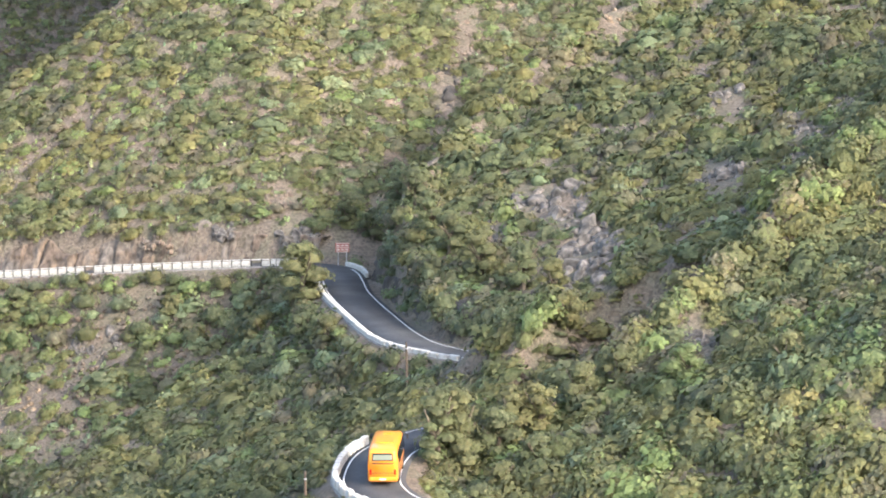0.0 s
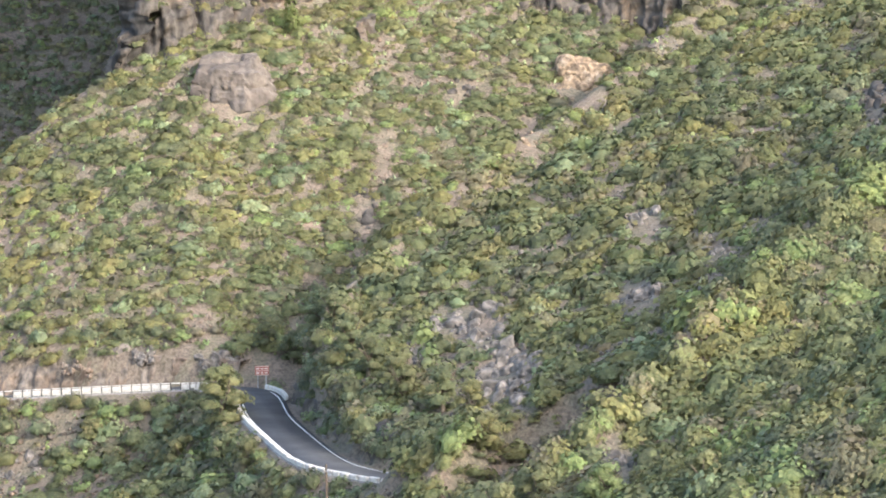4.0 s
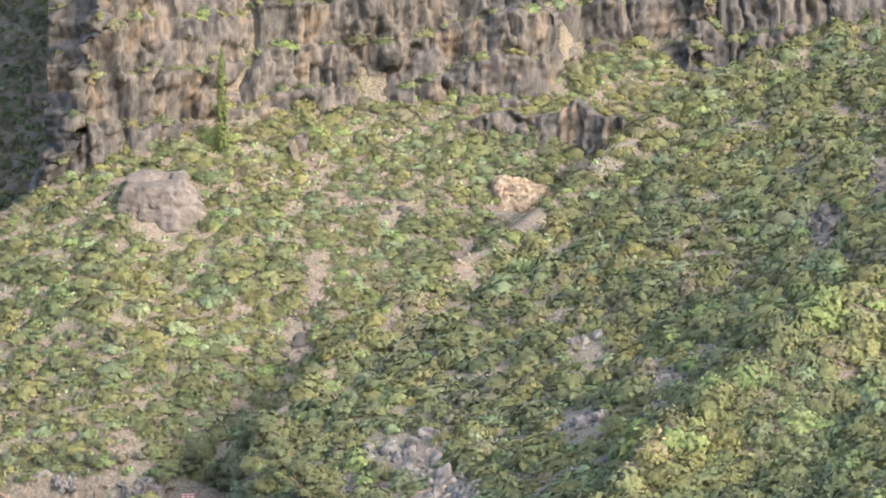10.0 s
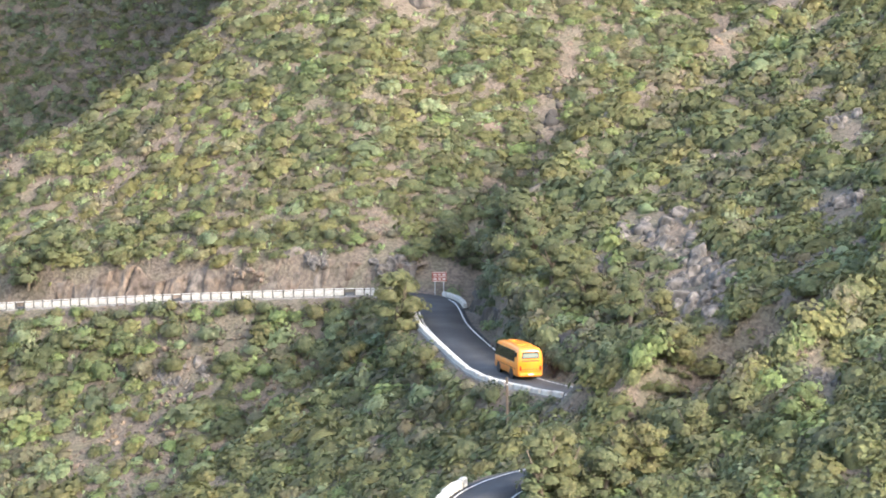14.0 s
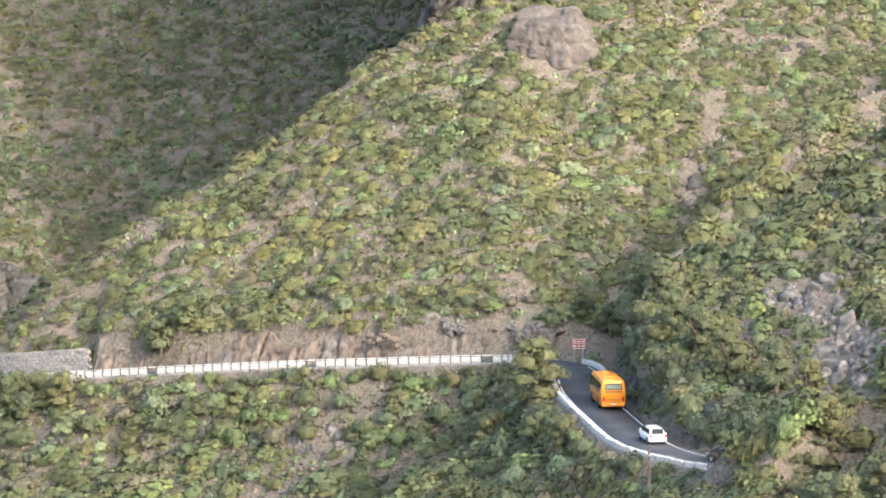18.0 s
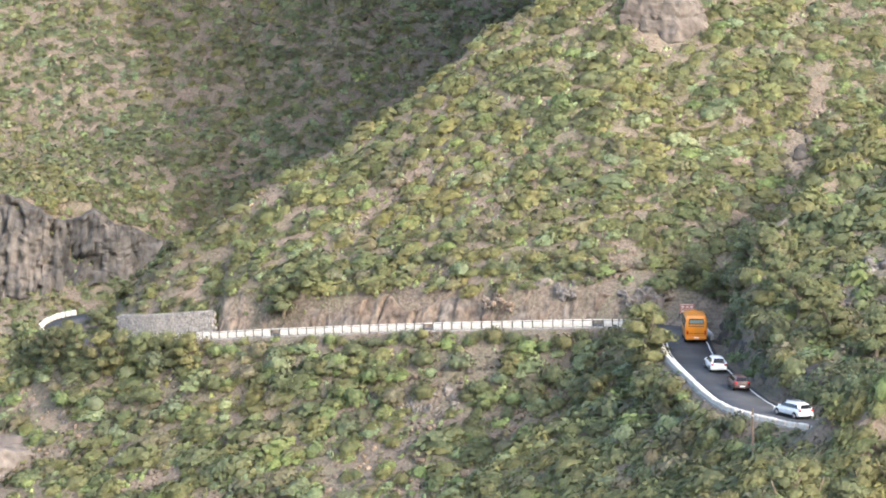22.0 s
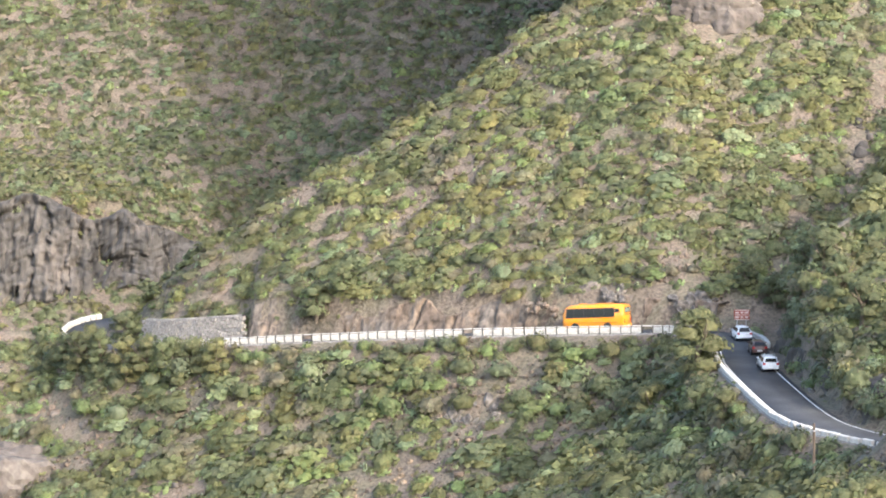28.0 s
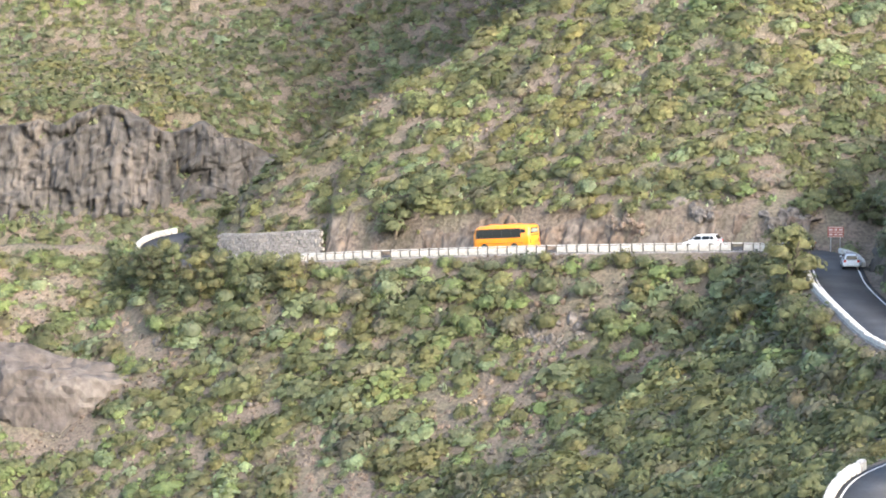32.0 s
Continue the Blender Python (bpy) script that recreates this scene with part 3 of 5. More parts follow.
for n, (u, v, w, h, mat) in enumerate(CRAGS):
    outcrop(u, v, w, h, mat, 100 + 7 * n, {PALE_ROCK: "pale lichened grey rock outcrop in the scrub", ROCK: "dark brown weathered rock outcrop", ORANGE_ROCK: "bare ochre rock scar", CUT_ROCK: "brown broken rock outcrop"}[mat])

BIG_CRAGS = [(-0.0077, 0.0195, 15.5, 13.0, 10.0, BIG_ROCK, 301, "large brown weathered crag on the slope"), (-0.268, -0.149, 27.0, 19.0, 13.0, BIG_ROCK, 302, "huge smooth pale brown overhanging boulder"),
             (0.120, 0.0225, 11.0, 9.0, 7.0, ORANGE_ROCK, 303, "bare ochre rock scar under the cliff")]
for row in BIG_CRAGS:
    crag(*row, top=0.62 if row[5] is BIG_ROCK and row[2] > 20 else 0.95)
CRAGS += [(u, v + 0.04 * h / 330, 0.78 * w, 0.66 * h, None) for u, v, w, h, *_ in BIG_CRAGS]


# ---- plants ----
def dome(r, around, up, bumps):
    """A broad lumpy canopy of unit radius, its skirt near the ground: vertices, quads, normals and the bump that each vertex lies on."""
    k = r.normal(size=(bumps, 3))
    k[:, 2] = np.abs(k[:, 2]) * 0.9
    k /= np.linalg.norm(k, axis=1)[:, None]
    a = np.linspace(0, 2 * np.pi, around, endpoint=False)[None, :] + r.uniform(0, 6.28) + np.pi / around * (np.arange(up + 1) % 2)[:, None]
    e = np.linspace(-0.3, 0.5 * np.pi - 0.55 / up, up + 1)[:, None] + 0 * a
    e[1:-1] += r.normal(scale=0.06, size=e[1:-1].shape)
    d = np.stack([np.cos(a) * np.cos(e), np.sin(a) * np.cos(e), np.sin(e)], -1)
    near = np.einsum("ijk,lk->ijl", d, k)
    gap = np.arccos(np.clip(near.max(axis=-1), -1, 1))
    rad = 0.84 + 0.2 * np.exp(-(gap / 0.34) ** 2) + r.normal(scale=0.045, size=gap.shape)
    rad[0] *= 0.86
    v = d * rad[..., None] * np.array([1, 1, 0.8])
    i = np.arange((up + 1) * around).reshape(up + 1, around)
    j = np.roll(i, -1, axis=1)
    q = np.stack([i[:-1], j[:-1], j[1:], i[1:]], -1).reshape(-1, 4)
    top = np.arange(2, around, 2)
    q = np.concatenate([q, np.stack([np.full(len(top), i[-1, 0]), i[-1, top - 1], i[-1, top], i[-1, (top + 1) % around]], -1)])
    v = v.reshape(-1, 3)
    n = np.zeros_like(v)
    f = np.cross(v[q[:, 2]] - v[q[:, 0]], v[q[:, 3]] - v[q[:, 1]])
    for c in range(4):
        np.add.at(n, q[:, c], f)
    n /= np.linalg.norm(n, axis=1)[:, None] + 1e-9
    return v, q, n, near.argmax(axis=-1).ravel()


def clump_shape(seed, lobes=10, leaves=7, size=0.13, flat=0.9, grain=(7, 2)):
    """One shrub of unit radius: heads of leaf sprays round a rough inner canopy. Vertices, quads, normals, tone."""
    r = np.random.RandomState(seed)
    v, q, n, lump = dome(r, grain[0], grain[1], lobes)
    core = v * 0.72
    heads = r.normal(size=(lobes, 3)) * np.array([1, 1, 0.8])
    heads[:, 2] = np.abs(heads[:, 2]) + 0.05
    heads /= np.linalg.norm(heads, axis=1)[:, None]
    reach = r.uniform(0.82, 1.08, lobes)
    tones = r.uniform(0.84, 1.14, (lobes, 1)) * r.uniform(0.96, 1.04, (lobes, 3))
    total = lobes * leaves
    own = np.arange(total) % lobes
    spray = heads[own] + r.normal(scale=0.36 if lobes > 5 else 0.5, size=(total, 3))
    spray[:, 2] = np.where(spray[:, 2] < -0.25, -0.5 * spray[:, 2], spray[:, 2])
    spray /= np.linalg.norm(spray, axis=1)[:, None]
    lie = np.clip((spray * heads[own]).sum(1), 0, 1)[:, None]
    p = spray * reach[own][:, None] * (0.72 + 0.28 * lie ** 2) * r.uniform(0.86, 1.06, (total, 1)) * np.array([1, 1, 0.84])
    face = spray + 0.35 * heads[own] + np.array([0, -0.1, 0.35]) + r.normal(scale=0.5, size=(total, 3))
    face /= np.linalg.norm(face, axis=1)[:, None]
    t = np.cross(face, r.normal(size=(total, 3)))
    t /= np.linalg.norm(t, axis=1)[:, None] + 1e-9
    b = np.cross(face, t)
    w = size * r.uniform(0.6, 1.3, (total, 1))
    h = w * r.uniform(0.5, 0.95, (total, 1))
    leaf = np.stack([p - t * w, p - b * h, p + t * w, p + b * h], 1).reshape(-1, 3)
    norms = np.concatenate([0.5 * n + 0.5 * core, np.repeat(0.6 * spray + 0.3 * heads[own] + 0.35 * face, 4, axis=0)])
    norms /= np.linalg.norm(norms, axis=1)[:, None]
    quads = np.concatenate([q, len(v) + np.arange(4 * total).reshape(-1, 4)])
    tone = np.concatenate([tones[lump], np.repeat(tones[own] * r.uniform(0.84, 1.18, (total, 1)), 4, axis=0)])
    return np.concatenate([core, leaf]) * np.array([1, 1, flat]), quads, norms, tone


# olive, mid-green, blue-green, bright yellow-green, dry grey-brown, dark green, yellowish olive, pale grey-green
TINTS = np.array([(0.152, 0.158, 0.08), (0.138, 0.155, 0.082), (0.138, 0.158, 0.096), (0.158, 0.196, 0.088), (0.168, 0.156, 0.108), (0.108, 0.122, 0.066), (0.17, 0.166, 0.078), (0.168, 0.202, 0.124)])


def tint_of(x, y, weights, r, seed):
    """Kinds of shrub grow in drifts; the paler and brighter kinds stand singly among them."""
    w = np.array(weights, float)
    w = w / w.sum()
    n = len(x)
    mean = (TINTS * w[:, None]).sum(0)
    drift = np.clip(0.5 + 0.75 * fbm(x / 8, y / 6, 0, seed + 90) + r.normal(scale=0.27, size=n), 0, 0.999)
    order = [5, 1, 2, 0, 6, 4]
    common = np.searchsorted(np.cumsum(w[order] / w[order].sum()), drift)
    t = 0.12 * mean + 0.88 * TINTS[np.array(order)[np.clip(common, 0, 5)]]
    lone = r.uniform(size=n) < w[3] + w[7]
    t = np.where(lone[:, None], TINTS[np.where(r.uniform(size=n) < w[3] / (w[3] + w[7] + 1e-9), 3, 7)] * 1.1, t)
    return t * r.uniform(0.85, 1.15, (n, 1)) * r.uniform(0.97, 1.03, (n, 3)) * np.array([1.0, 1.0, 0.93])


def clear_of(x, y, z, keep, rad):
    """False on the road and its margins, and on or in front of bare rock."""
    d, _ = road_near(x, y)
    ok = d > np.maximum(keep, 3.3 + 0.8 * rad)
    for u, v, w, h, _m in CRAGS:
        for lift in (0, 0.75):
            ok &= ~((((x / y - u) * y / (0.33 * w + 0.3 * rad)) ** 2 + (((z + lift * rad) / y - v) * y / (0.33 * h + 0.2 * rad)) ** 2) < 1)
    return ok


def over_road(x, y, top):
    """True where something in front of the bends would rise over the outer parapet."""
    u = x / y
    return (u > 0.0145) & (u < 0.0558) & (y < 250) & (top / y > np.interp(u, [0.0165, 0.0287, 0.0517, 0.0538], [-0.1178, -0.1225, -0.1271, -0.1274]))


def round_off(me, normals):
    """Shade the leaf clumps as the rounded mass that they make up."""
    at = me.attributes.new("custom_normal", "FLOAT_VECTOR", "POINT")
    at.data.foreach_set("vector", np.ascontiguousarray(normals, np.float32).ravel())


def spread(r, n, x0, x1, y0, y1):
    """Evenly scattered places in an oblong."""
    k = np.arange(n) + r.randint(0, 9999)
    step = 0.45 * math.sqrt((x1 - x0) * (y1 - y0) / n)
    return x0 + (x1 - x0) * ((k * 0.7548776662) % 1) + r.normal(scale=step, size=n), y0 + (y1 - y0) * ((k * 0.5698402910) % 1) + r.normal(scale=step, size=n)


def thicket(name, label, n, where, radius, weights, seed, lobes=10, leaves=8, size=0.13, keep=4.6, bare=0.25, patch=9.0, tall=0.88, bright=1.0, grain=(7, 2), settle=0.6):
    """Many shrubs in one mesh. where: a function that gives candidate x, y and a mask."""
    r = np.random.RandomState(seed)
    x, y, ok = where(r, n)
    ok &= fbm(x / patch, y / patch, 0, seed % 10 + 400, 2) > -1 + 2 * bare * 0.9
    ok &= np.abs(x / y + 0.005) < 0.3
    x, y = x[ok], y[ok]
    z = height(x, y)
    rad = radius[0] + (radius[1] - radius[0]) * r.beta(1.3, 2.6, len(x))
    ok = clear_of(x, y, z, keep, rad) & ~over_road(x, y, z + 1.05 * rad * tall)
    return plant(name, label, r, x[ok], y[ok], z[ok], rad[ok], weights, seed, lobes, leaves, size, tall, bright, grain, settle)


def plant(name, label, r, x, y, z, rad, weights, seed, lobes, leaves, size, tall=0.88, bright=1.0, grain=(7, 2), settle=0.6):
    """One mesh of shrubs at the given places."""
    n = len(x)
    lean_x, lean_y = np.clip(height_faces(x + 0.5, y) - height_faces(x - 0.5, y), -0.7, 0.7), np.clip(height_faces(x, y + 0.5) - height_faces(x, y - 0.5), -0.85, 0.85)
    slope = np.stack([-lean_x, -lean_y, np.ones(n)], 1)
    slope /= np.linalg.norm(slope, axis=1)[:, None]
    shapes = [clump_shape(seed * 50 + k, lobes + r.randint(-2, 3), leaves, size, r.uniform(0.75, 1.15), grain) for k in range(14)]
    a = r.uniform(0, 2 * np.pi, n)
    tint = tint_of(x, y, weights, r, seed) * bright
    kind = r.randint(0, len(shapes), n)
    verts, cols, norms, quads, count = [], [], [], [], 0
    for k, (q, faces, soft, tone) in enumerate(shapes):
        m = kind == k
        g = m.sum()
        c, s, sc = np.cos(a[m])[:, None], np.sin(a[m])[:, None], rad[m][:, None]
        wide = r.uniform(0.85, 1.35, (g, 1))
        v = np.stack([(q[None, :, 0] * c - q[None, :, 1] * s) * sc * wide + x[m][:, None], (q[None, :, 0] * s + q[None, :, 1] * c) * sc * 0.95 + y[m][:, None],
                      q[None, :, 2] * sc * tall * r.uniform(0.75, 1.2, (g, 1)) + z[m][:, None]], -1)
        v[..., 2] += 0.4 * (lean_x[m][:, None] * (v[..., 0] - x[m][:, None]) + lean_y[m][:, None] * (v[..., 1] - y[m][:, None]))
        nn = np.stack([soft[None, :, 0] * c - soft[None, :, 1] * s, soft[None, :, 0] * s + soft[None, :, 1] * c, np.broadcast_to(soft[None, :, 2], (g, len(soft)))], -1) + settle * slope[m][:, None, :]
        norms.append((nn / np.linalg.norm(nn, axis=2)[..., None]).reshape(-1, 3))
        quads.append((faces[None] + (count + np.arange(g) * len(q))[:, None, None]).reshape(-1, 4))
        count += g * len(q)
        verts.append(v.reshape(-1, 3))
        cols.append((tint[m][:, None, :] * tone[None]).reshape(-1, 3))
    verts, cols = np.concatenate(verts), np.concatenate(cols)
    me = mesh_of(name, verts, np.concatenate(quads), FOLIAGE, True)
    at = me.attributes.new("tint", "FLOAT_COLOR", "POINT")
    at.data.foreach_set("color", np.concatenate([cols, np.ones((len(cols), 1))], 1).astype(np.float32).ravel())
    round_off(me, np.concatenate(norms))
    return tagged(new(name, me), label, "shrubs", kind="stuff")


def on_main(r, n):
    x, y = spread(r, n, -112, 85, 328, 410)
    d = y - np.interp(x, STRAIGHT_X, STRAIGHT_Y)
    ok = (d > 5.4) & (y < np.interp(x, RIDGE_X, RIDGE_Y) + 5) & (y < np.interp(x, CLIFF_X, CLIFF_Y) + 1)
    ok &= (y > np.interp(x, SPUR_ONE_X, SPUR_ONE_Y) + 2) | (x < -3)
    return x, y, ok


def on_lower(r, n):
    x, y = spread(r, n, -112, 0, 276, 368)
    d = y - np.interp(x, STRAIGHT_X, STRAIGHT_Y)
    return x, y, (d < 0) & (-0.645 * (x + 1.4) + 0.764 * (y - 300) > -1)


def on_three(r, n):
    x, y = spread(r, n, -48, 16, 196, 318)
    return x, y, (-0.645 * (x + 1.4) + 0.764 * (y - 300) < 2) & (x < np.interp(y, [190, 205, 230, 255, 320], [8, 6, 16, 14, 0]))


def on_one(r, n):
    x, y = spread(r, n, 0, 110, 228, 406)
    ok = (y < np.interp(x, SPUR_ONE_X, SPUR_ONE_Y) + 3) & (y > np.interp(x, SPUR_TWO_X, SPUR_TWO_Y) + 3)
    return x, y, ok & (x > np.interp(y, [228, 255, 270, 300, 320], [18, 14, 8, 3, 1]))


def on_two(r, n):
    x, y = spread(r, n, 6, 82, 188, 268)
    return x, y, (y < np.interp(x, SPUR_TWO_X, SPUR_TWO_Y) + 3)


def on_far(r, n):
    x, y = spread(r, n, -165, -5, 420, 560)
    return x, y, y > 428


W = (4, 3, 1.2, 0.9, 1.6, 0.8, 3, 1.2)
thicket("hillside_scrub", "dense olive and yellow-green scrub on the steep slope", 6600, on_main, (0.8, 2.5), W, 1, 10, 7, 0.16, 5.3, 0.28, 6.0)
thicket("hillside_undergrowth", "low dry olive undergrowth on the steep slope", 9000, on_main, (0.4, 1.1), W, 11, 4, 3, 0.27, 5.0, 0.15, 6.0, grain=(5, 1))
thicket("lower_scrub", "mixed green and dry scrub under the road", 3300, on_lower, (0.8, 3.0), (3, 2.6, 1.2, 1.2, 2, 1, 2.4, 1.4), 2, 10, 7, 0.16, 3.9, 0.36, 6.5)
thicket("lower_undergrowth", "low mixed undergrowth under the road", 4800, on_lower, (0.4, 1.1), (3, 2.6, 1.2, 1, 2.4, 1, 2.4, 1.4), 12, 4, 3, 0.27, 3.9, 0.22, 6.5, grain=(5, 1))
thicket("spur_scrub", "olive shrubs on the spur under the bends", 2100, on_three, (0.9, 2.7), (3, 3, 1, 0.6, 1.4, 1.6, 2.6, 0.6), 3, 11, 8, 0.14, 3.9, 0.26, 6.0, 1.05)
thicket("spur_undergrowth", "low olive undergrowth on the spur under the bends", 3200, on_three, (0.4, 1.0), (3, 3, 1, 0.6, 2, 1.6, 2.6, 0.6), 13, 4, 4, 0.24, 3.9, 0.18, 6.0, grain=(5, 1))
thicket("gully_scrub", "tall olive-green shrubs on the rocky spur", 5000, on_one, (0.8, 2.8), (4, 3, 0.8, 0.7, 1.4, 1.2, 3, 0.8), 4, 10, 7, 0.16, 4.6, 0.28, 6.0, 1.1)
thicket("gully_undergrowth", "low olive undergrowth on the rocky spur", 6500, on_one, (0.4, 1.0), (4, 3, 0.8, 0.5, 2.4, 1.2, 3, 0.8), 14, 4, 3, 0.27, 4.6, 0.2, 6.0, 1.0, grain=(5, 1))
thicket("slope_scrub", "tall yellow-green shrubs on the near spur", 2500, on_two, (0.9, 2.9), (4, 2.5, 0.8, 1.4, 1.2, 0.8, 3.4, 0.7), 5, 12, 9, 0.13, 4.4, 0.24, 6.0, 1.15, bright=1.08)
thicket("slope_undergrowth", "low yellow-green undergrowth on the near spur", 4000, on_two, (0.4, 1.0), (4, 2.5, 0.8, 1.0, 2, 0.8, 3.4, 0.7), 15, 4, 4, 0.24, 4.4, 0.14, 6.0, bright=1.05, grain=(5, 1))
# far weights lean to blue-green: haze put into the shrubs' tint
thicket("far_scrub", "hazy green scrub on the far mountainside", 12500, on_far, (0.7, 2.4), (2, 3, 3, 0.5, 2.4, 1, 1.4, 1.4), 6, 4, 3, 0.26, 4.6, 0.2, 9.0, 0.8, settle=0.9, grain=(5, 1))
SPURGE = (0, 0.4, 0.5, 1, 0, 0, 0, 1)
for count, where, seed, words in ((420, on_main, 61, "on the slope"), (640, on_lower, 62, "under the road"), (240, on_one, 63, "on the rocky spur"), (170, on_two, 64, "on the near spur"), (120, on_three, 65, "under the bends")):
    thicket("spurge_domes", "smooth bright green domed spurge bushes " + words, count, where, (0.8, 1.9), SPURGE, seed, 20, 5, 0.1, 5.2, 0.3, 7.0, 0.9, bright=1.18, settle=0.35)
thicket("pale_succulents", "pale grey-green succulents scattered in the scrub", 4200, on_main, (0.22, 0.5), (0, 0, 0, 0.3, 0, 0, 0, 1), 7, 3, 3, 0.36, 5.2, 0.42, 7.0, 2.2, bright=1.5, grain=(5, 1))
thicket("pale_succulents", "pale grey-green succulents under the road", 1300, on_lower, (0.25, 0.62), (0, 0, 0, 0.4, 0, 0, 0, 1), 8, 3, 3, 0.36, 5.2, 0.4, 7.0, 2.2, bright=1.5, grain=(5, 1))
thicket("pale_succulents", "pale grey-green succulents on the rocky spur", 1500, on_one, (0.25, 0.6), (0, 0, 0, 0.4, 0, 0, 0, 1), 9, 3, 3, 0.36, 5.2, 0.5, 7.0, 2.2, bright=1.45, grain=(5, 1))


r = np.random.RandomState(77)
pick = r.permutation(len(LEDGES))[:760]
spots = np.array(LEDGES)[pick]
plant("cliff_scrub", "shrubs growing on the ledges of the cliff", r, spots[:, 0], spots[:, 1], spots[:, 2] - 0.2, 0.5 + 1.7 * r.beta(1.2, 2.6, len(spots)), (3, 3, 1.2, 1, 2.4, 1, 2.4, 1), 78, 9, 6, 0.16)


r = np.random.RandomState(79)
x = r.uniform(-153, -78, 900)
y = np.interp(x, [-200, -152, -106, -84, -76], [450, 450.5, 454, 462, 465]) + r.uniform(-1.0, 7.0, 900)
# same blue-green weights as far_scrub, haze in the tint
plant("cliff_scrub", "hazy green shrubs along the top of the far cliff", r, x, y, height(x, y) - 0.1, 0.5 + 1.2 * r.beta(1.2, 2.6, 900), (2, 3, 3, 0.5, 2.4, 1, 1.4, 1.4), 80, 5, 4, 0.22, grain=(5, 1))


r = np.random.RandomState(81)
x, y = r.uniform(13, 29, 420), r.uniform(241, 264, 420)
ok = (road_near(x, y)[0] > 3.9) & ~over_road(x, y, height(x, y) + 1.6)
x, y = x[ok], y[ok]
plant("roadside_scrub", "olive shrubs beside the road behind the near spur", r, x, y, height(x, y) - 0.1, 0.5 + 1.1 * r.beta(1.2, 2.2, len(x)), (4, 3, 0.8, 0.7, 1.0, 1.2, 3, 0.8), 82, 9, 6, 0.16)


def scree(label, n, where, seed, size, bare, patch, drift, mat):
    """Loose stones on the bare ground between the shrubs."""
    r = np.random.RandomState(seed)
    x, y, ok = where(r, n)
    ok &= fbm(x / patch, y / patch, 0, drift + 400, 2) < -1 + 2 * (bare + 0.05) * 0.9
    x, y = x[ok], y[ok]
    ok = road_near(x, y)[0] > 3.6
    x, y = x[ok], y[ok]
    ok = (y - np.interp(x, STRAIGHT_X, STRAIGHT_Y) > 9) | (y < np.interp(x, STRAIGHT_X, STRAIGHT_Y)) | (x > 0)
    x, y = x[ok], y[ok]
    z, n = height(x, y), len(x)
    cube = np.array([(i, j, k) for i in (-1, 1) for j in (-1, 1) for k in (-1, 1)], float)
    faces = np.array([(0, 1, 3, 2), (4, 6, 7, 5), (0, 4, 5, 1), (2, 3, 7, 6), (0, 2, 6, 4), (1, 5, 7, 3)])
    sc = size * r.lognormal(0, 0.38, (n, 1, 1))
    v = cube[None] * r.uniform(0.35, 1.0, (n, 8, 3)) * sc * np.array([1, 1, 0.75])
    v = v + np.stack([x, y, z + 0.15 * sc[:, 0, 0]], 1)[:, None, :]
    me = mesh_of("scree", v.reshape(-1, 3), (faces[None] + (8 * np.arange(n))[:, None, None]).reshape(-1, 4), mat)
    return tagged(new("scree", me), label, "stones", kind="stuff")


scree("loose grey-brown stones between shrubs on the slope", 26000, on_main, 31, 0.19, 0.28, 6.0, 1, CUT_ROCK)
scree("loose pale brown stones in bare patches under the road", 20000, on_lower, 32, 0.2, 0.36, 6.5, 2, CUT_ROCK)
scree("loose grey stones on the spur", 12000, on_three, 33, 0.17, 0.3, 6.0, 3, PALE_ROCK)
scree("loose grey stones on the rocky spur", 30000, on_one, 34, 0.19, 0.32, 6.0, 4, PALE_ROCK)


# shrubs and small trees that stand out, each a thing of its own
def shrub_meshes(seed, radius, tall, tint):
    q, faces, soft, tone = clump_shape(seed, 15, 14, 0.1, 1.0, (9, 3))
    q = q * np.array([radius, radius, tall])
    q[:, 2] += tall * 0.18
    me = mesh_of("crown", q, faces, FOLIAGE, True)
    at = me.attributes.new("tint", "FLOAT_COLOR", "POINT")
    at.data.foreach_set("color", np.concatenate([np.array(tint) * tone, np.ones((len(q), 1))], 1).astype(np.float32).ravel())
    round_off(me, soft)
    r = random.Random(seed)
    stems = []
    for k in range(3):
        a = r.uniform(0, 6.28)
        bm = rod((0, 0, -0.3), (math.cos(a) * radius * 0.4, math.sin(a) * radius * 0.4, tall * 0.75), 0.06 * radius, 0.02 * radius, 6)
        stem = bpy.data.meshes.new("stem")
        bm.to_mesh(stem)
        bm.free()
        stem.materials.append(BARK)
        stems.append(stem)
    return me, stems


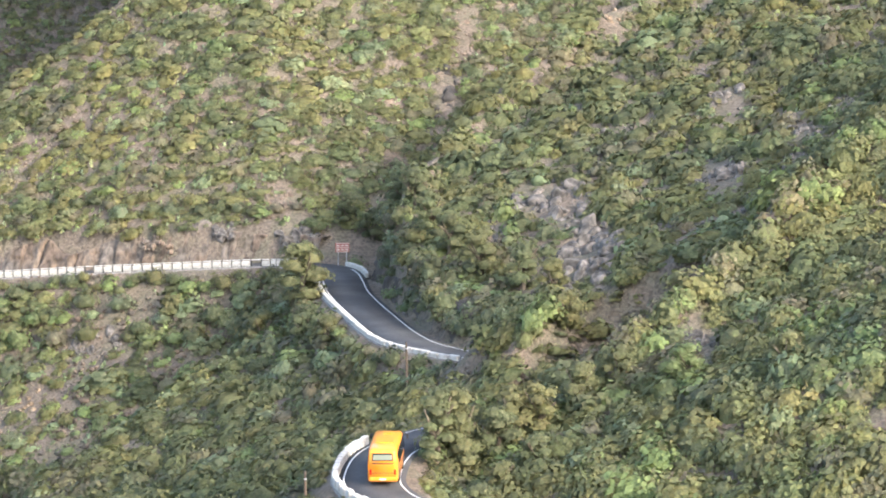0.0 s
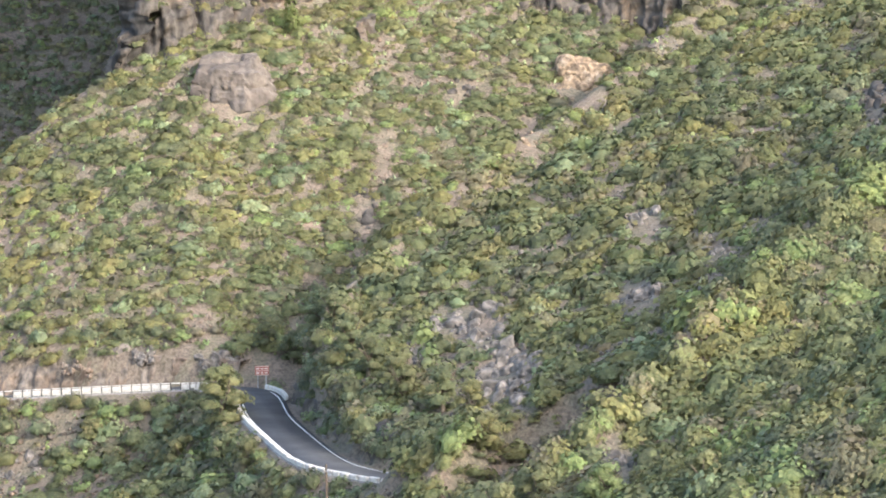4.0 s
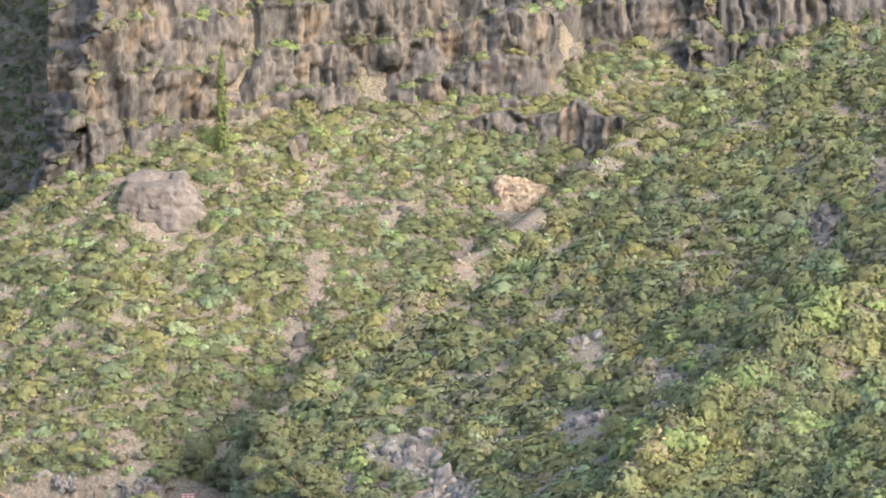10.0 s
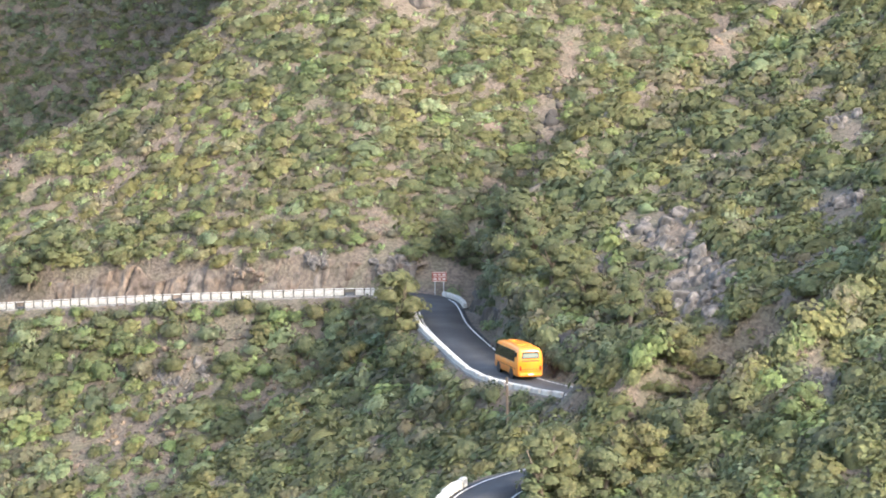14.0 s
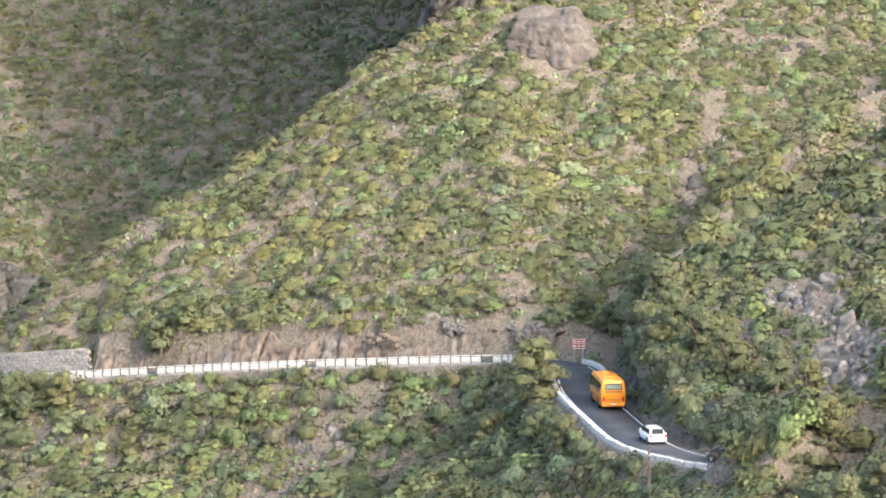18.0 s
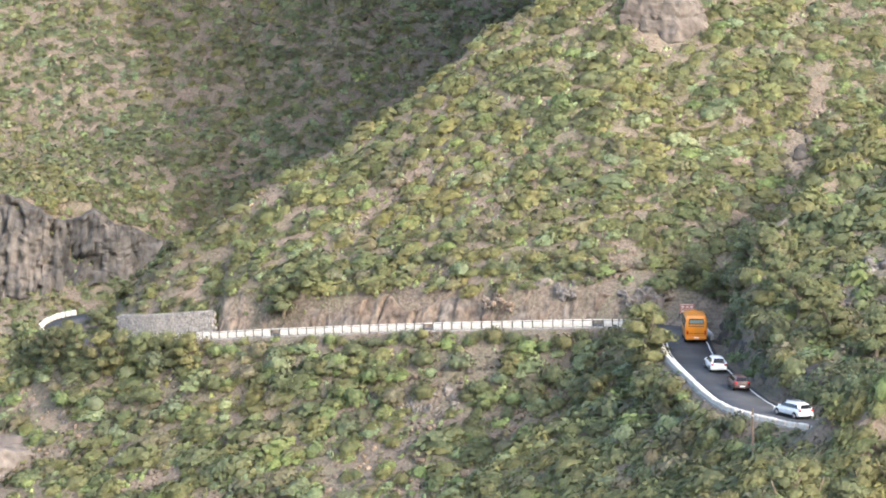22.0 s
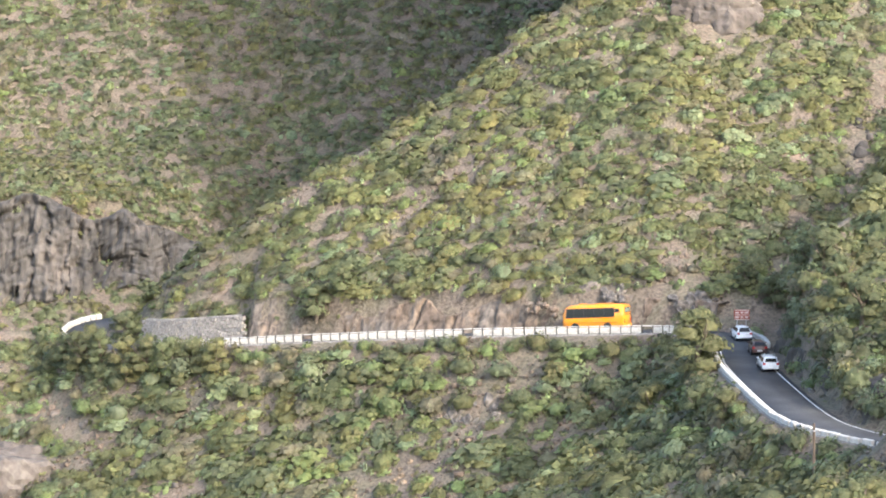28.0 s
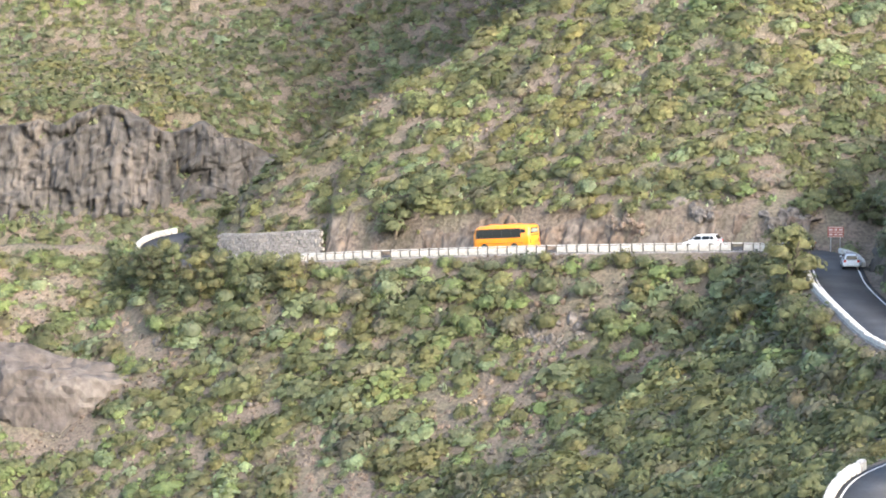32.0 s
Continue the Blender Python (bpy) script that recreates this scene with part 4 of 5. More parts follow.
def shrub_row():
    r = random.Random(11)
    kinds = [(shrub_meshes(900 + k, 1.0, 1.05, TINTS[k % 8] * (0.9 if k < 8 else 1.1)), k % 8) for k in range(16)]
    words = ["olive-green", "mid-green", "blue-green", "bright yellow-green", "dry grey-brown", "dark green", "yellowish olive", "pale grey-green"]
    spots = []
    for s in np.arange(96, 332, 2.3):                     # along the valley side of the road
        spots.append((s + r.uniform(-0.6, 0.6), -r.uniform(4.3, 5.8), r.uniform(0.9, 1.7)))
    for s in np.arange(131, 181, 1.7):                    # hiding the road behind the near spur
        spots.append((s + r.uniform(-0.6, 0.6), r.choice((-1, 1)) * r.uniform(4.3, 6.0), r.uniform(1.8, 2.8)))
    for s in np.arange(322, 356, 1.0):
        spots.append((s + r.uniform(-0.6, 0.6), -r.uniform(4.4, 6.5), r.uniform(1.6, 2.5)))
    for s in np.arange(184, 246, 2.0):                    # along its hill side
        spots.append((s + r.uniform(-0.6, 0.6), r.uniform(5.0, 8.5), r.uniform(1.3, 2.4)))
    for s in np.arange(184, 250, 1.5):                    # hanging over the bank
        spots.append((s + r.uniform(-0.5, 0.5), r.uniform(4.5, 5.8), r.uniform(0.8, 1.6)))
    for s in np.arange(256, 350, 2.1):                    # on the slope under the straight
        spots.append((s + r.uniform(-0.6, 0.6), -r.uniform(6.5, 10.5), r.uniform(1.2, 2.2)))
    for s in np.arange(98, 118, 1.4):
        spots.append((s + r.uniform(-0.6, 0.6), r.uniform(5.0, 8.5), r.uniform(1.0, 1.7)))
    for s in np.arange(120, 142, 0.9):
        spots.append((s + r.uniform(-0.6, 0.6), r.uniform(4.3, 6.0), r.uniform(1.7, 2.5)))
    for s in np.arange(262, 320, 2.4):
        spots.append((s, r.uniform(7.0, 9.5), r.uniform(0.9, 1.6)))
    for s, side, size in spots:
        p, q = road_frame(s, side)
        z = float(height(np.array([p.x]), np.array([p.y]))[0])
        d, zr = road_near(np.array([p.x]), np.array([p.y]))
        if d[0] < 4.2:
            continue
        lip = 2.2 if s > 318 else r.choice((0.25, 0.45, 0.8))
        if side < 0 and z + size * 1.2 > zr[0] + lip:
            z = zr[0] + lip - size * 1.2 if z > zr[0] - 1.2 else z
        if over_road(p.x, p.y, z + 1.2 * size):
            continue
        (crown, stems), k = r.choice(kinds)
        ob = thing("shrub", f"{words[k]} rounded shrub beside the road", "shrub", "shrubs along the road",
                   pose(p.x, p.y, z - 0.1, r.uniform(-8, 8), r.uniform(-8, 8), r.uniform(0, 360)))
        ob.scale = (size * r.uniform(0.9, 1.1), size * r.uniform(0.9, 1.1), size * r.uniform(0.85, 1.25))
        part_mesh("crown", crown, ob)
        for stem in stems:
            part_mesh("stem", stem, ob)


shrub_row()


def small_tree(x, y, z, radius, tall, tint, seed, label, size=0.12):
    """A spreading tree: trunk, limbs, and a crown of many leaf clumps."""
    r = np.random.RandomState(seed)
    vs, fs, ns, ts, count = [], [], [], [], 0
    tiers = max(9, int(4.5 * tall / radius))
    for k in range(tiers):                                # masses of foliage, tier over tier
        q, faces, soft, tone = clump_shape(seed * 20 + k, 10, 15, size * 0.95, 0.9)
        up = (k + 0.5) / tiers
        a, out = 2.4 * k + r.uniform(-0.5, 0.5), math.sqrt(max(0.0, 1 - up ** 1.6)) * r.uniform(0.35, 0.68)
        big = radius * r.uniform(0.42, 0.6)
        vs.append(q * big + np.array([math.cos(a) * out * radius, math.sin(a) * out * radius, tall * (0.1 + 0.82 * up) - 0.35 * big]))
        fs.append(faces + count)
        ns.append(soft + 0.5 * np.array([math.cos(a) * out, math.sin(a) * out, 0.6 * up]))
        ts.append(tone * r.uniform(0.92, 1.08))
        count += len(q)
    q, faces, soft = np.concatenate(vs), np.concatenate(fs), np.concatenate(ns)
    soft /= np.linalg.norm(soft, axis=1)[:, None]
    tree = thing("small_tree", label, "tree", m=pose(x, y, z))
    me = mesh_of("crown", q, faces, FOLIAGE, True)
    at = me.attributes.new("tint", "FLOAT_COLOR", "POINT")
    at.data.foreach_set("color", np.concatenate([np.array(tint) * np.concatenate(ts), np.ones((len(q), 1))], 1).astype(np.float32).ravel())
    round_off(me, soft)
    part_mesh("crown", me, tree)
    part("trunk", rod((0, 0, -0.6), (0.1, 0, tall * 0.45), 0.05 * tall, 0.03 * tall, 9), BARK, tree)
    r = random.Random(seed)
    for k in range(5):
        a = r.uniform(0, math.tau)
        part("limb", rod((0.08, 0, tall * r.uniform(0.25, 0.42)), (math.cos(a) * radius * 0.6, math.sin(a) * radius * 0.6, tall * r.uniform(0.55, 0.85)), 0.022 * tall, 0.008 * tall, 7), BARK, tree)
    return tree


def ground_at(x, y):
    return float(height(np.array([x]), np.array([y]))[0])


# the five behind the road sign get the dark tint to stand for shade there
for n, (x, y, rad, tall, k) in enumerate([(-4.4, 297, 3.4, 8.4, 0), (-3.7, 301.5, 2.2, 5.4, 1), (-9.2, 300.5, 2.8, 5.6, 6), (-9.5, 308, 2.5, 4.6, 5), (-4.2, 285, 2.2, 4.2, 1), (-1.5, 276, 2.0, 3.6, 0),
                                          (11.5, 284, 2.6, 5.5, 5), (9.8, 291, 2.4, 5.6, 1), (14.5, 276, 2.8, 6.0, 0), (18.5, 270, 2.6, 5.4, 1), (8.2, 299, 2.2, 5.0, 5), (7.0, 306, 2.2, 5.0, 5), (21, 263, 2.4, 4.6, 6),
                                          (-51.6, 352.3, 3.3, 4.8, 5), (-48.2, 351.6, 2.6, 4.4, 1), (-79, 368.5, 2.4, 4.6, 5), 
                                          (18.5, 239, 2.4, 4.6, 6), (24, 226, 2.4, 4.4, 0), (16, 214, 2.2, 3.6, 1), (29, 219, 2.4, 4.2, 3), (36, 211, 2.3, 4.0, 0), (-3.0, 204, 2.0, 4.2, 6), (8.4, 220.2, 2.0, 4.8, 1), (11.6, 222.8, 2.2, 5.0, 0), (15.0, 225.6, 2.2, 5.0, 6), (3.8, 333.5, 2.2, 4.4, 5), (6.4, 329.5, 2.2, 4.8, 5), (7.2, 323.5, 2.3, 5.4, 5), (6.2, 316.5, 2.2, 5.2, 5), (0.6, 335.5, 2.0, 3.6, 5),
                                          (15.6, 246, 1.9, 3.2, 1), (18.2, 244.6, 2.2, 3.5, 0), (20.8, 243, 2.2, 3.4, 6), (17.2, 247.8, 1.7, 2.6, 0), (23.5, 242, 2.2, 3.4, 1),
                                          (9.8, 217.5, 2.3, 5.4, 0), (13.2, 219.5, 2.4, 5.6, 1), (16.8, 222, 2.4, 5.4, 6), (20.5, 224.5, 2.3, 5.0, 0), (9.2, 208.5, 1.9, 3.2, 1), (11.5, 204.5, 2.0, 3.4, 6), (12.8, 211, 2.0, 3.4, 0), (10.5, 199.5, 1.9, 3.0, 1)]):
    if over_road(x, y, ground_at(x, y) + tall):
        continue
    small_tree(x, y, ground_at(x, y) - 0.1, rad, tall, TINTS[k], 700 + n, {0: "olive-green", 1: "mid-green", 3: "bright yellow-green", 5: "dark green", 6: "yellowish olive"}[k] + " bushy tree on the hillside")


# trees that stand in front of the road, with the height of their tops over the distance
for n, (x, y, rad, top, k) in enumerate([(-75, 350.5, 3.0, -0.0898, 6), (-80.5, 354.5, 2.8, -0.0895, 0), (-69.5, 348.6, 2.8, -0.0905, 1), (-85, 360.5, 2.6, -0.091, 6), (-66, 347.2, 2.6, -0.0908, 0), (-62.6, 344.8, 2.5, -0.0905, 6),
                                         (-78.6, 352.2, 2.0, -0.0872, 1), (-72.2, 349.4, 2.8, -0.0895, 0), (7.9, 217.4, 2.4, -0.1325, 1), (9.7, 219.0, 2.6, -0.131, 0), (14.6, 222.0, 2.6, -0.134, 6), (0.6, 232.0, 2.4, -0.1545, 0), (3.4, 238.0, 2.4, -0.1475, 6), (-1.6, 216.0, 1.8, -0.158, 1), (-82.4, 356.2, 2.2, -0.0888, 0), (-80.4, 355.6, 2.2, -0.0862, 6), (-84.2, 358.2, 2.2, -0.0902, 1)]):
    z = ground_at(x, y) - 0.1
    small_tree(x, y, z, rad, max(2.6, (top * y - z) / 1.02), TINTS[k], 760 + n, {0: "olive-green", 1: "mid-green", 6: "yellowish olive"}[k] + " bushy tree beside the road")


def conifer(x, y, tall, label):
    """A narrow conifer with tiers of short boughs."""
    r = np.random.RandomState(41)
    n = 900
    h = r.uniform(0.08, 1, n)
    a, d = r.uniform(0, math.tau, n), (1.05 - h) ** 0.8 * 0.09 * tall * r.uniform(0.5, 1.05, n)
    p = np.stack([np.cos(a) * d, np.sin(a) * d, h * tall], 1)
    out = np.stack([np.cos(a), np.sin(a), np.full(n, 0.5)], 1)
    t = np.cross(out, r.normal(size=(n, 3)))
    t /= np.linalg.norm(t, axis=1)[:, None]
    b = np.cross(out, t)
    w = r.uniform(0.12, 0.26, (n, 1))
    q = np.stack([p - t * w, p - b * w, p + t * w, p + b * w], 1).reshape(-1, 3)
    tree = thing("conifer", label, "tree", m=pose(x, y, ground_at(x, y) - 0.2))
    me = mesh_of("crown", q, np.arange(len(q)).reshape(-1, 4), FOLIAGE)
    at = me.attributes.new("tint", "FLOAT_COLOR", "POINT")
    at.data.foreach_set("color", np.tile(np.array([0.11, 0.135, 0.045, 1], np.float32), len(q)))
    part_mesh("crown", me, tree)
    part("trunk", rod((0, 0, -0.5), (0, 0, tall * 0.95), 0.16, 0.03, 8), BARK, tree)


conifer(4.8, 386.6, 15.0, "slim green conifer at the foot of the cliff")


# ---- walls, rails and signs along the road ----
def heading(q):
    """Turn about z, in degrees, of a thing whose length lies along x, for the way q."""
    return math.degrees(math.atan2(q.y, q.x))


def block_meshes(sx, sy, sz, mat, n=6, rough=0.06, name="stone_block", seed=1):
    """Some rough blocks to share among the pieces of a wall."""
    r = random.Random(seed)
    out = []
    for k in range(n):
        bm = box(sx * r.uniform(0.9, 1.0), sy, sz * r.uniform(0.9, 1.08), min(sx, sz) * 0.14)
        for p in bm.verts:
            p.co += Vector((r.uniform(-rough, rough), r.uniform(-rough, rough) * 0.6, r.uniform(-rough, rough)))
        me = bpy.data.meshes.new(name)
        bm.to_mesh(me)
        bm.free()
        me.materials.append(mat)
        out.append(me)
    return out


def block_wall(s0, s1, side, label, length=1.0, tall=0.72, thick=0.5, seed=2, gap=0.04):
    """A low wall of whitewashed blocks along the road's edge on a masonry footing."""
    r = random.Random(seed)
    wall = thing("parapet_wall", label, "wall", kind="structure")
    shapes = block_meshes(length, thick, tall, WHITEWASH, 7, 0.025, "stone_block", seed)
    s = s0
    while s < s1:
        p, q = road_frame(s, side, -0.06 + r.uniform(-0.03, 0.03))
        part_mesh("stone_block", r.choice(shapes), wall, pose(p.x, p.y, p.z, 0, -math.degrees(math.atan(q.z)), heading(q) + r.uniform(-1.5, 1.5)))
        s += length + gap
    foot = ribbon("footing", s0 - 0.5, s1 + 0.5, side - thick / 2 - 0.12, side + thick / 2 + 0.05, -0.02, STONE, 0.7)
    part_mesh("footing", foot, wall, None, "grey rubble footing under the parapet")
    return wall


block_wall(183, 243, -2.95, "low whitewashed stone parapet along the curving road", 1.15, 0.5, 0.5, 3, 0.03)
block_wall(94, 125, -2.95, "low whitewashed stone parapet round the road bend", 0.95, 0.78, 0.55, 4, 0.07)
block_wall(242, 255, 3.0, "short whitewashed stone parapet under the road sign", 1.2, 0.62, 0.45, 5, 0.02)
block_wall(353, 372, -2.95, "whitewashed stone parapet at the far bend", 1.2, 0.8, 0.5, 6, 0.02)


def rail_fence(s0, s1, side, pitch=1.3):
    """White panels between dark posts with a pale rail on top."""
    r = random.Random(8)
    fence = thing("road_barrier", "white roadside barrier with dark posts and a pale rail", "barrier", kind="structure")
    panel, post = [], None
    for k in range(5):
        bm = box(pitch - 0.14, 0.16, 0.66, 0.025)
        for p in bm.verts:
            p.co += Vector((r.uniform(-0.02, 0.02), r.uniform(-0.02, 0.02), r.uniform(-0.03, 0.03)))
        me = bpy.data.meshes.new("panel")
        bm.to_mesh(me)
        bm.free()
        me.materials.append(WHITEWASH)
        panel.append(me)
    post = bpy.data.meshes.new("post")
    bm = box(0.1, 0.24, 0.95, 0.015)
    bm.to_mesh(post)
    bm.free()
    post.materials.append(POST_PAINT)
    n = 0
    for s in np.arange(s0, s1, pitch):
        p, q = road_frame(s, side, 0.0)
        a = heading(q)
        part_mesh("post", post, fence, pose(p.x, p.y, p.z, 0, 0, a))
        p, q = road_frame(s + pitch / 2, side, 0.08)
        n += 1
        if n % 17 != 9:
            part_mesh("panel", r.choice(panel), fence, pose(p.x, p.y, p.z, 0, -math.degrees(math.atan(q.z)), a))
    part_mesh("top_rail", ribbon("top_rail", s0, s1, side - 0.07, side + 0.07, 0.93, CONCRETE, 0.1), fence, None, "pale grey top rail")
    part_mesh("footing", ribbon("footing", s0 - 1, s1 + 1, side - 0.25, side + 0.2, 0.03, STONE, 0.9), fence, None, "grey rubble footing under the barrier")


rail_fence(254, 332, -3.0)


def stone_wall(s0, s1, side, tall, label, base=0.0):
    """A retaining wall of coursed stones."""
    r = random.Random(14)
    wall = thing("retaining_wall", label, "wall", kind="structure")
    shapes = block_meshes(0.85, 0.5, 0.48, STONE, 8, 0.035, "stone", 15)
    part_mesh("core", ribbon("core", s0, s1, side - 0.03, side + 0.6, base + tall - 0.1, STONE, base + tall + 0.4), wall, None, "dark mortar core")
    for course in range(int(tall / 0.46)):
        for s in np.arange(s0 + (0.42 if course % 2 else 0), s1, 0.87):
            p, q = road_frame(s + r.uniform(-0.14, 0.14), side + 0.14 + r.uniform(-0.07, 0.07), base + course * 0.47 + r.uniform(-0.05, 0.05))
            part_mesh("stone", r.choice(shapes), wall, pose(p.x, p.y, p.z, r.uniform(-4, 4), r.uniform(-5, 5), heading(q) + r.uniform(-5, 5)) @ Matrix.Diagonal((r.uniform(0.8, 1.15), 1, r.uniform(0.85, 1.12), 1)))
    part_mesh("coping", ribbon("coping", s0, s1, side - 0.1, side + 0.6, base + tall + 0.06, STONE, 0.16), wall, None, "worn stone coping")


stone_wall(323.5, 341, 3.7, 2.5, "grey coursed stone retaining wall beside the road", 0.9)


def road_sign():
    """A chevron board on two posts."""
    x, y, z = 0.1, 325.6, -28.95
    sign = thing("road_sign", "red and white bend warning board on two steel posts", "road sign", m=pose(x, y, z, 0, 0, 4))
    for dx in (-0.5, 0.5):
        part("post", rod((dx, 0.06, -0.3), (dx, 0.06, 2.9), 0.045), STEEL, sign)
    board = part("board", box(1.72, 0.05, 1.15, 0.02, (0, 0, 1.85)), SIGN_RED, sign)
    for dx, dz, w in ((0, 2.92, 1.6), (0, 1.9, 1.6), (0, 2.41, 1.6)):
        part("stripe", box(w, 0.02, 0.07, 0.0, (dx, -0.032, dz - 0.035)), SIGN_WHITE, board)
    for row in (2.15, 2.66):
        for dx, w in ((-0.52, 0.42), (0.02, 0.3), (0.52, 0.4)):
            part("stripe", box(w, 0.02, 0.16, 0.0, (dx, -0.032, row - 0.08)), SIGN_WHITE, board)


road_sign()


def utility_pole(x, y, z, tall, label):
    pole = thing("utility_pole", label, "pole", m=pose(x, y, z, 1, -1, 20))
    part("shaft", rod((0, 0, -0.5), (0, 0, tall), 0.14, 0.1, 10), WOOD, pole)
    part("cap", rod((0, 0, tall), (0, 0, tall + 0.12), 0.12, 0.09, 10), POST_PAINT, pole, "dark metal cap")
    part("band", rod((0, 0, tall - 0.6), (0, 0, tall - 0.5), 0.125, 0.125, 10), STEEL, pole, "steel band")


utility_pole(0.0248 * 250, 250, -34.9, 5.4, "weathered brown wooden pole below the road")
utility_pole(-0.0137 * 207, 207, -40.0, 5.2, "weathered wooden pole beside the bend")


# ---- vehicles (length along +y, origin on the ground under the middle) ----
def hull(sections, mat_name="hull", bevel=0.0):
    """A closed skin through cross sections along y. Each: y, half width at the sill, half width at the roof, sill height, shoulder height, roof height."""
    bm = bmesh.new()
    rings = []
    for y, wl, wu, z0, zs, z1 in sections:
        c = min(0.16, (z1 - zs) * 0.45)
        ring = [(-wl * 0.86, z0), (-wl, z0 + 0.14), (-wl, zs), (-wu - (wl - wu) * 0.25, z1 - c), (-wu + c * 1.1, z1 - c * 0.12), (0, z1),
                (wu - c * 1.1, z1 - c * 0.12), (wu + (wl - wu) * 0.25, z1 - c), (wl, zs), (wl, z0 + 0.14), (wl * 0.86, z0)]
        rings.append([bm.verts.new((x, y, z)) for x, z in ring])
    for a, b in zip(rings, rings[1:]):
        for i in range(len(a)):
            j = (i + 1) % len(a)
            bm.faces.new((a[i], a[j], b[j], b[i]))
    bm.faces.new(rings[0])
    bm.faces.new(rings[-1][::-1])
    bmesh.ops.recalc_face_normals(bm, faces=bm.faces[:])
    for f in bm.faces:
        f.smooth = True
    bmesh.ops.bevel(bm, geom=[e for e in bm.edges if e.calc_face_angle(0) > 0.7], offset=0.05, segments=2, affect="EDGES")
    return bm


def pane(points, thick=0.02):
    """A thin pane through four corners, set proud of the skin."""
    p = [Vector(q) for q in points]
    n = (p[1] - p[0]).cross(p[3] - p[0]).normalized() * thick
    bm = bmesh.new()
    a = [bm.verts.new(q + n) for q in p]
    b = [bm.verts.new(q - n) for q in p]
    bm.faces.new(a)
    bm.faces.new(b[::-1])
    for i in range(4):
        j = (i + 1) % 4
        bm.faces.new((a[i], b[i], b[j], a[j]))
    bmesh.ops.recalc_face_normals(bm, faces=bm.faces[:])
    return bm


WHEELS = []


def wheel(parent, x, y, r, w):
    hub = new("wheel")
    hub.parent = parent
    hub.matrix_basis = pose(x, y, r)
    me = rod((-w / 2, 0, 0), (w / 2, 0, 0), r, None, 20)
    bmesh.ops.bevel(me, geom=[e for e in me.edges if e.calc_face_angle(0) > 1.0], offset=r * 0.12, segments=2, affect="EDGES")
    part("tyre", me, RUBBER, hub)
    out = w / 2 + 0.01 if x > 0 else -w / 2 - 0.01
    part("rim", rod((out - math.copysign(0.06, x), 0, 0), (out, 0, 0), r * 0.62, r * 0.56, 12), RIM, hub)
    for k in range(5):
        a = k * math.tau / 5
        part("lug", rod((out, math.cos(a) * r * 0.3, math.sin(a) * r * 0.3), (out + math.copysign(0.012, x), math.cos(a) * r * 0.3, math.sin(a) * r * 0.3), r * 0.09, None, 6), BLACK_TRIM, hub)
    WHEELS.append((hub, x, y, r, parent))
    return hub


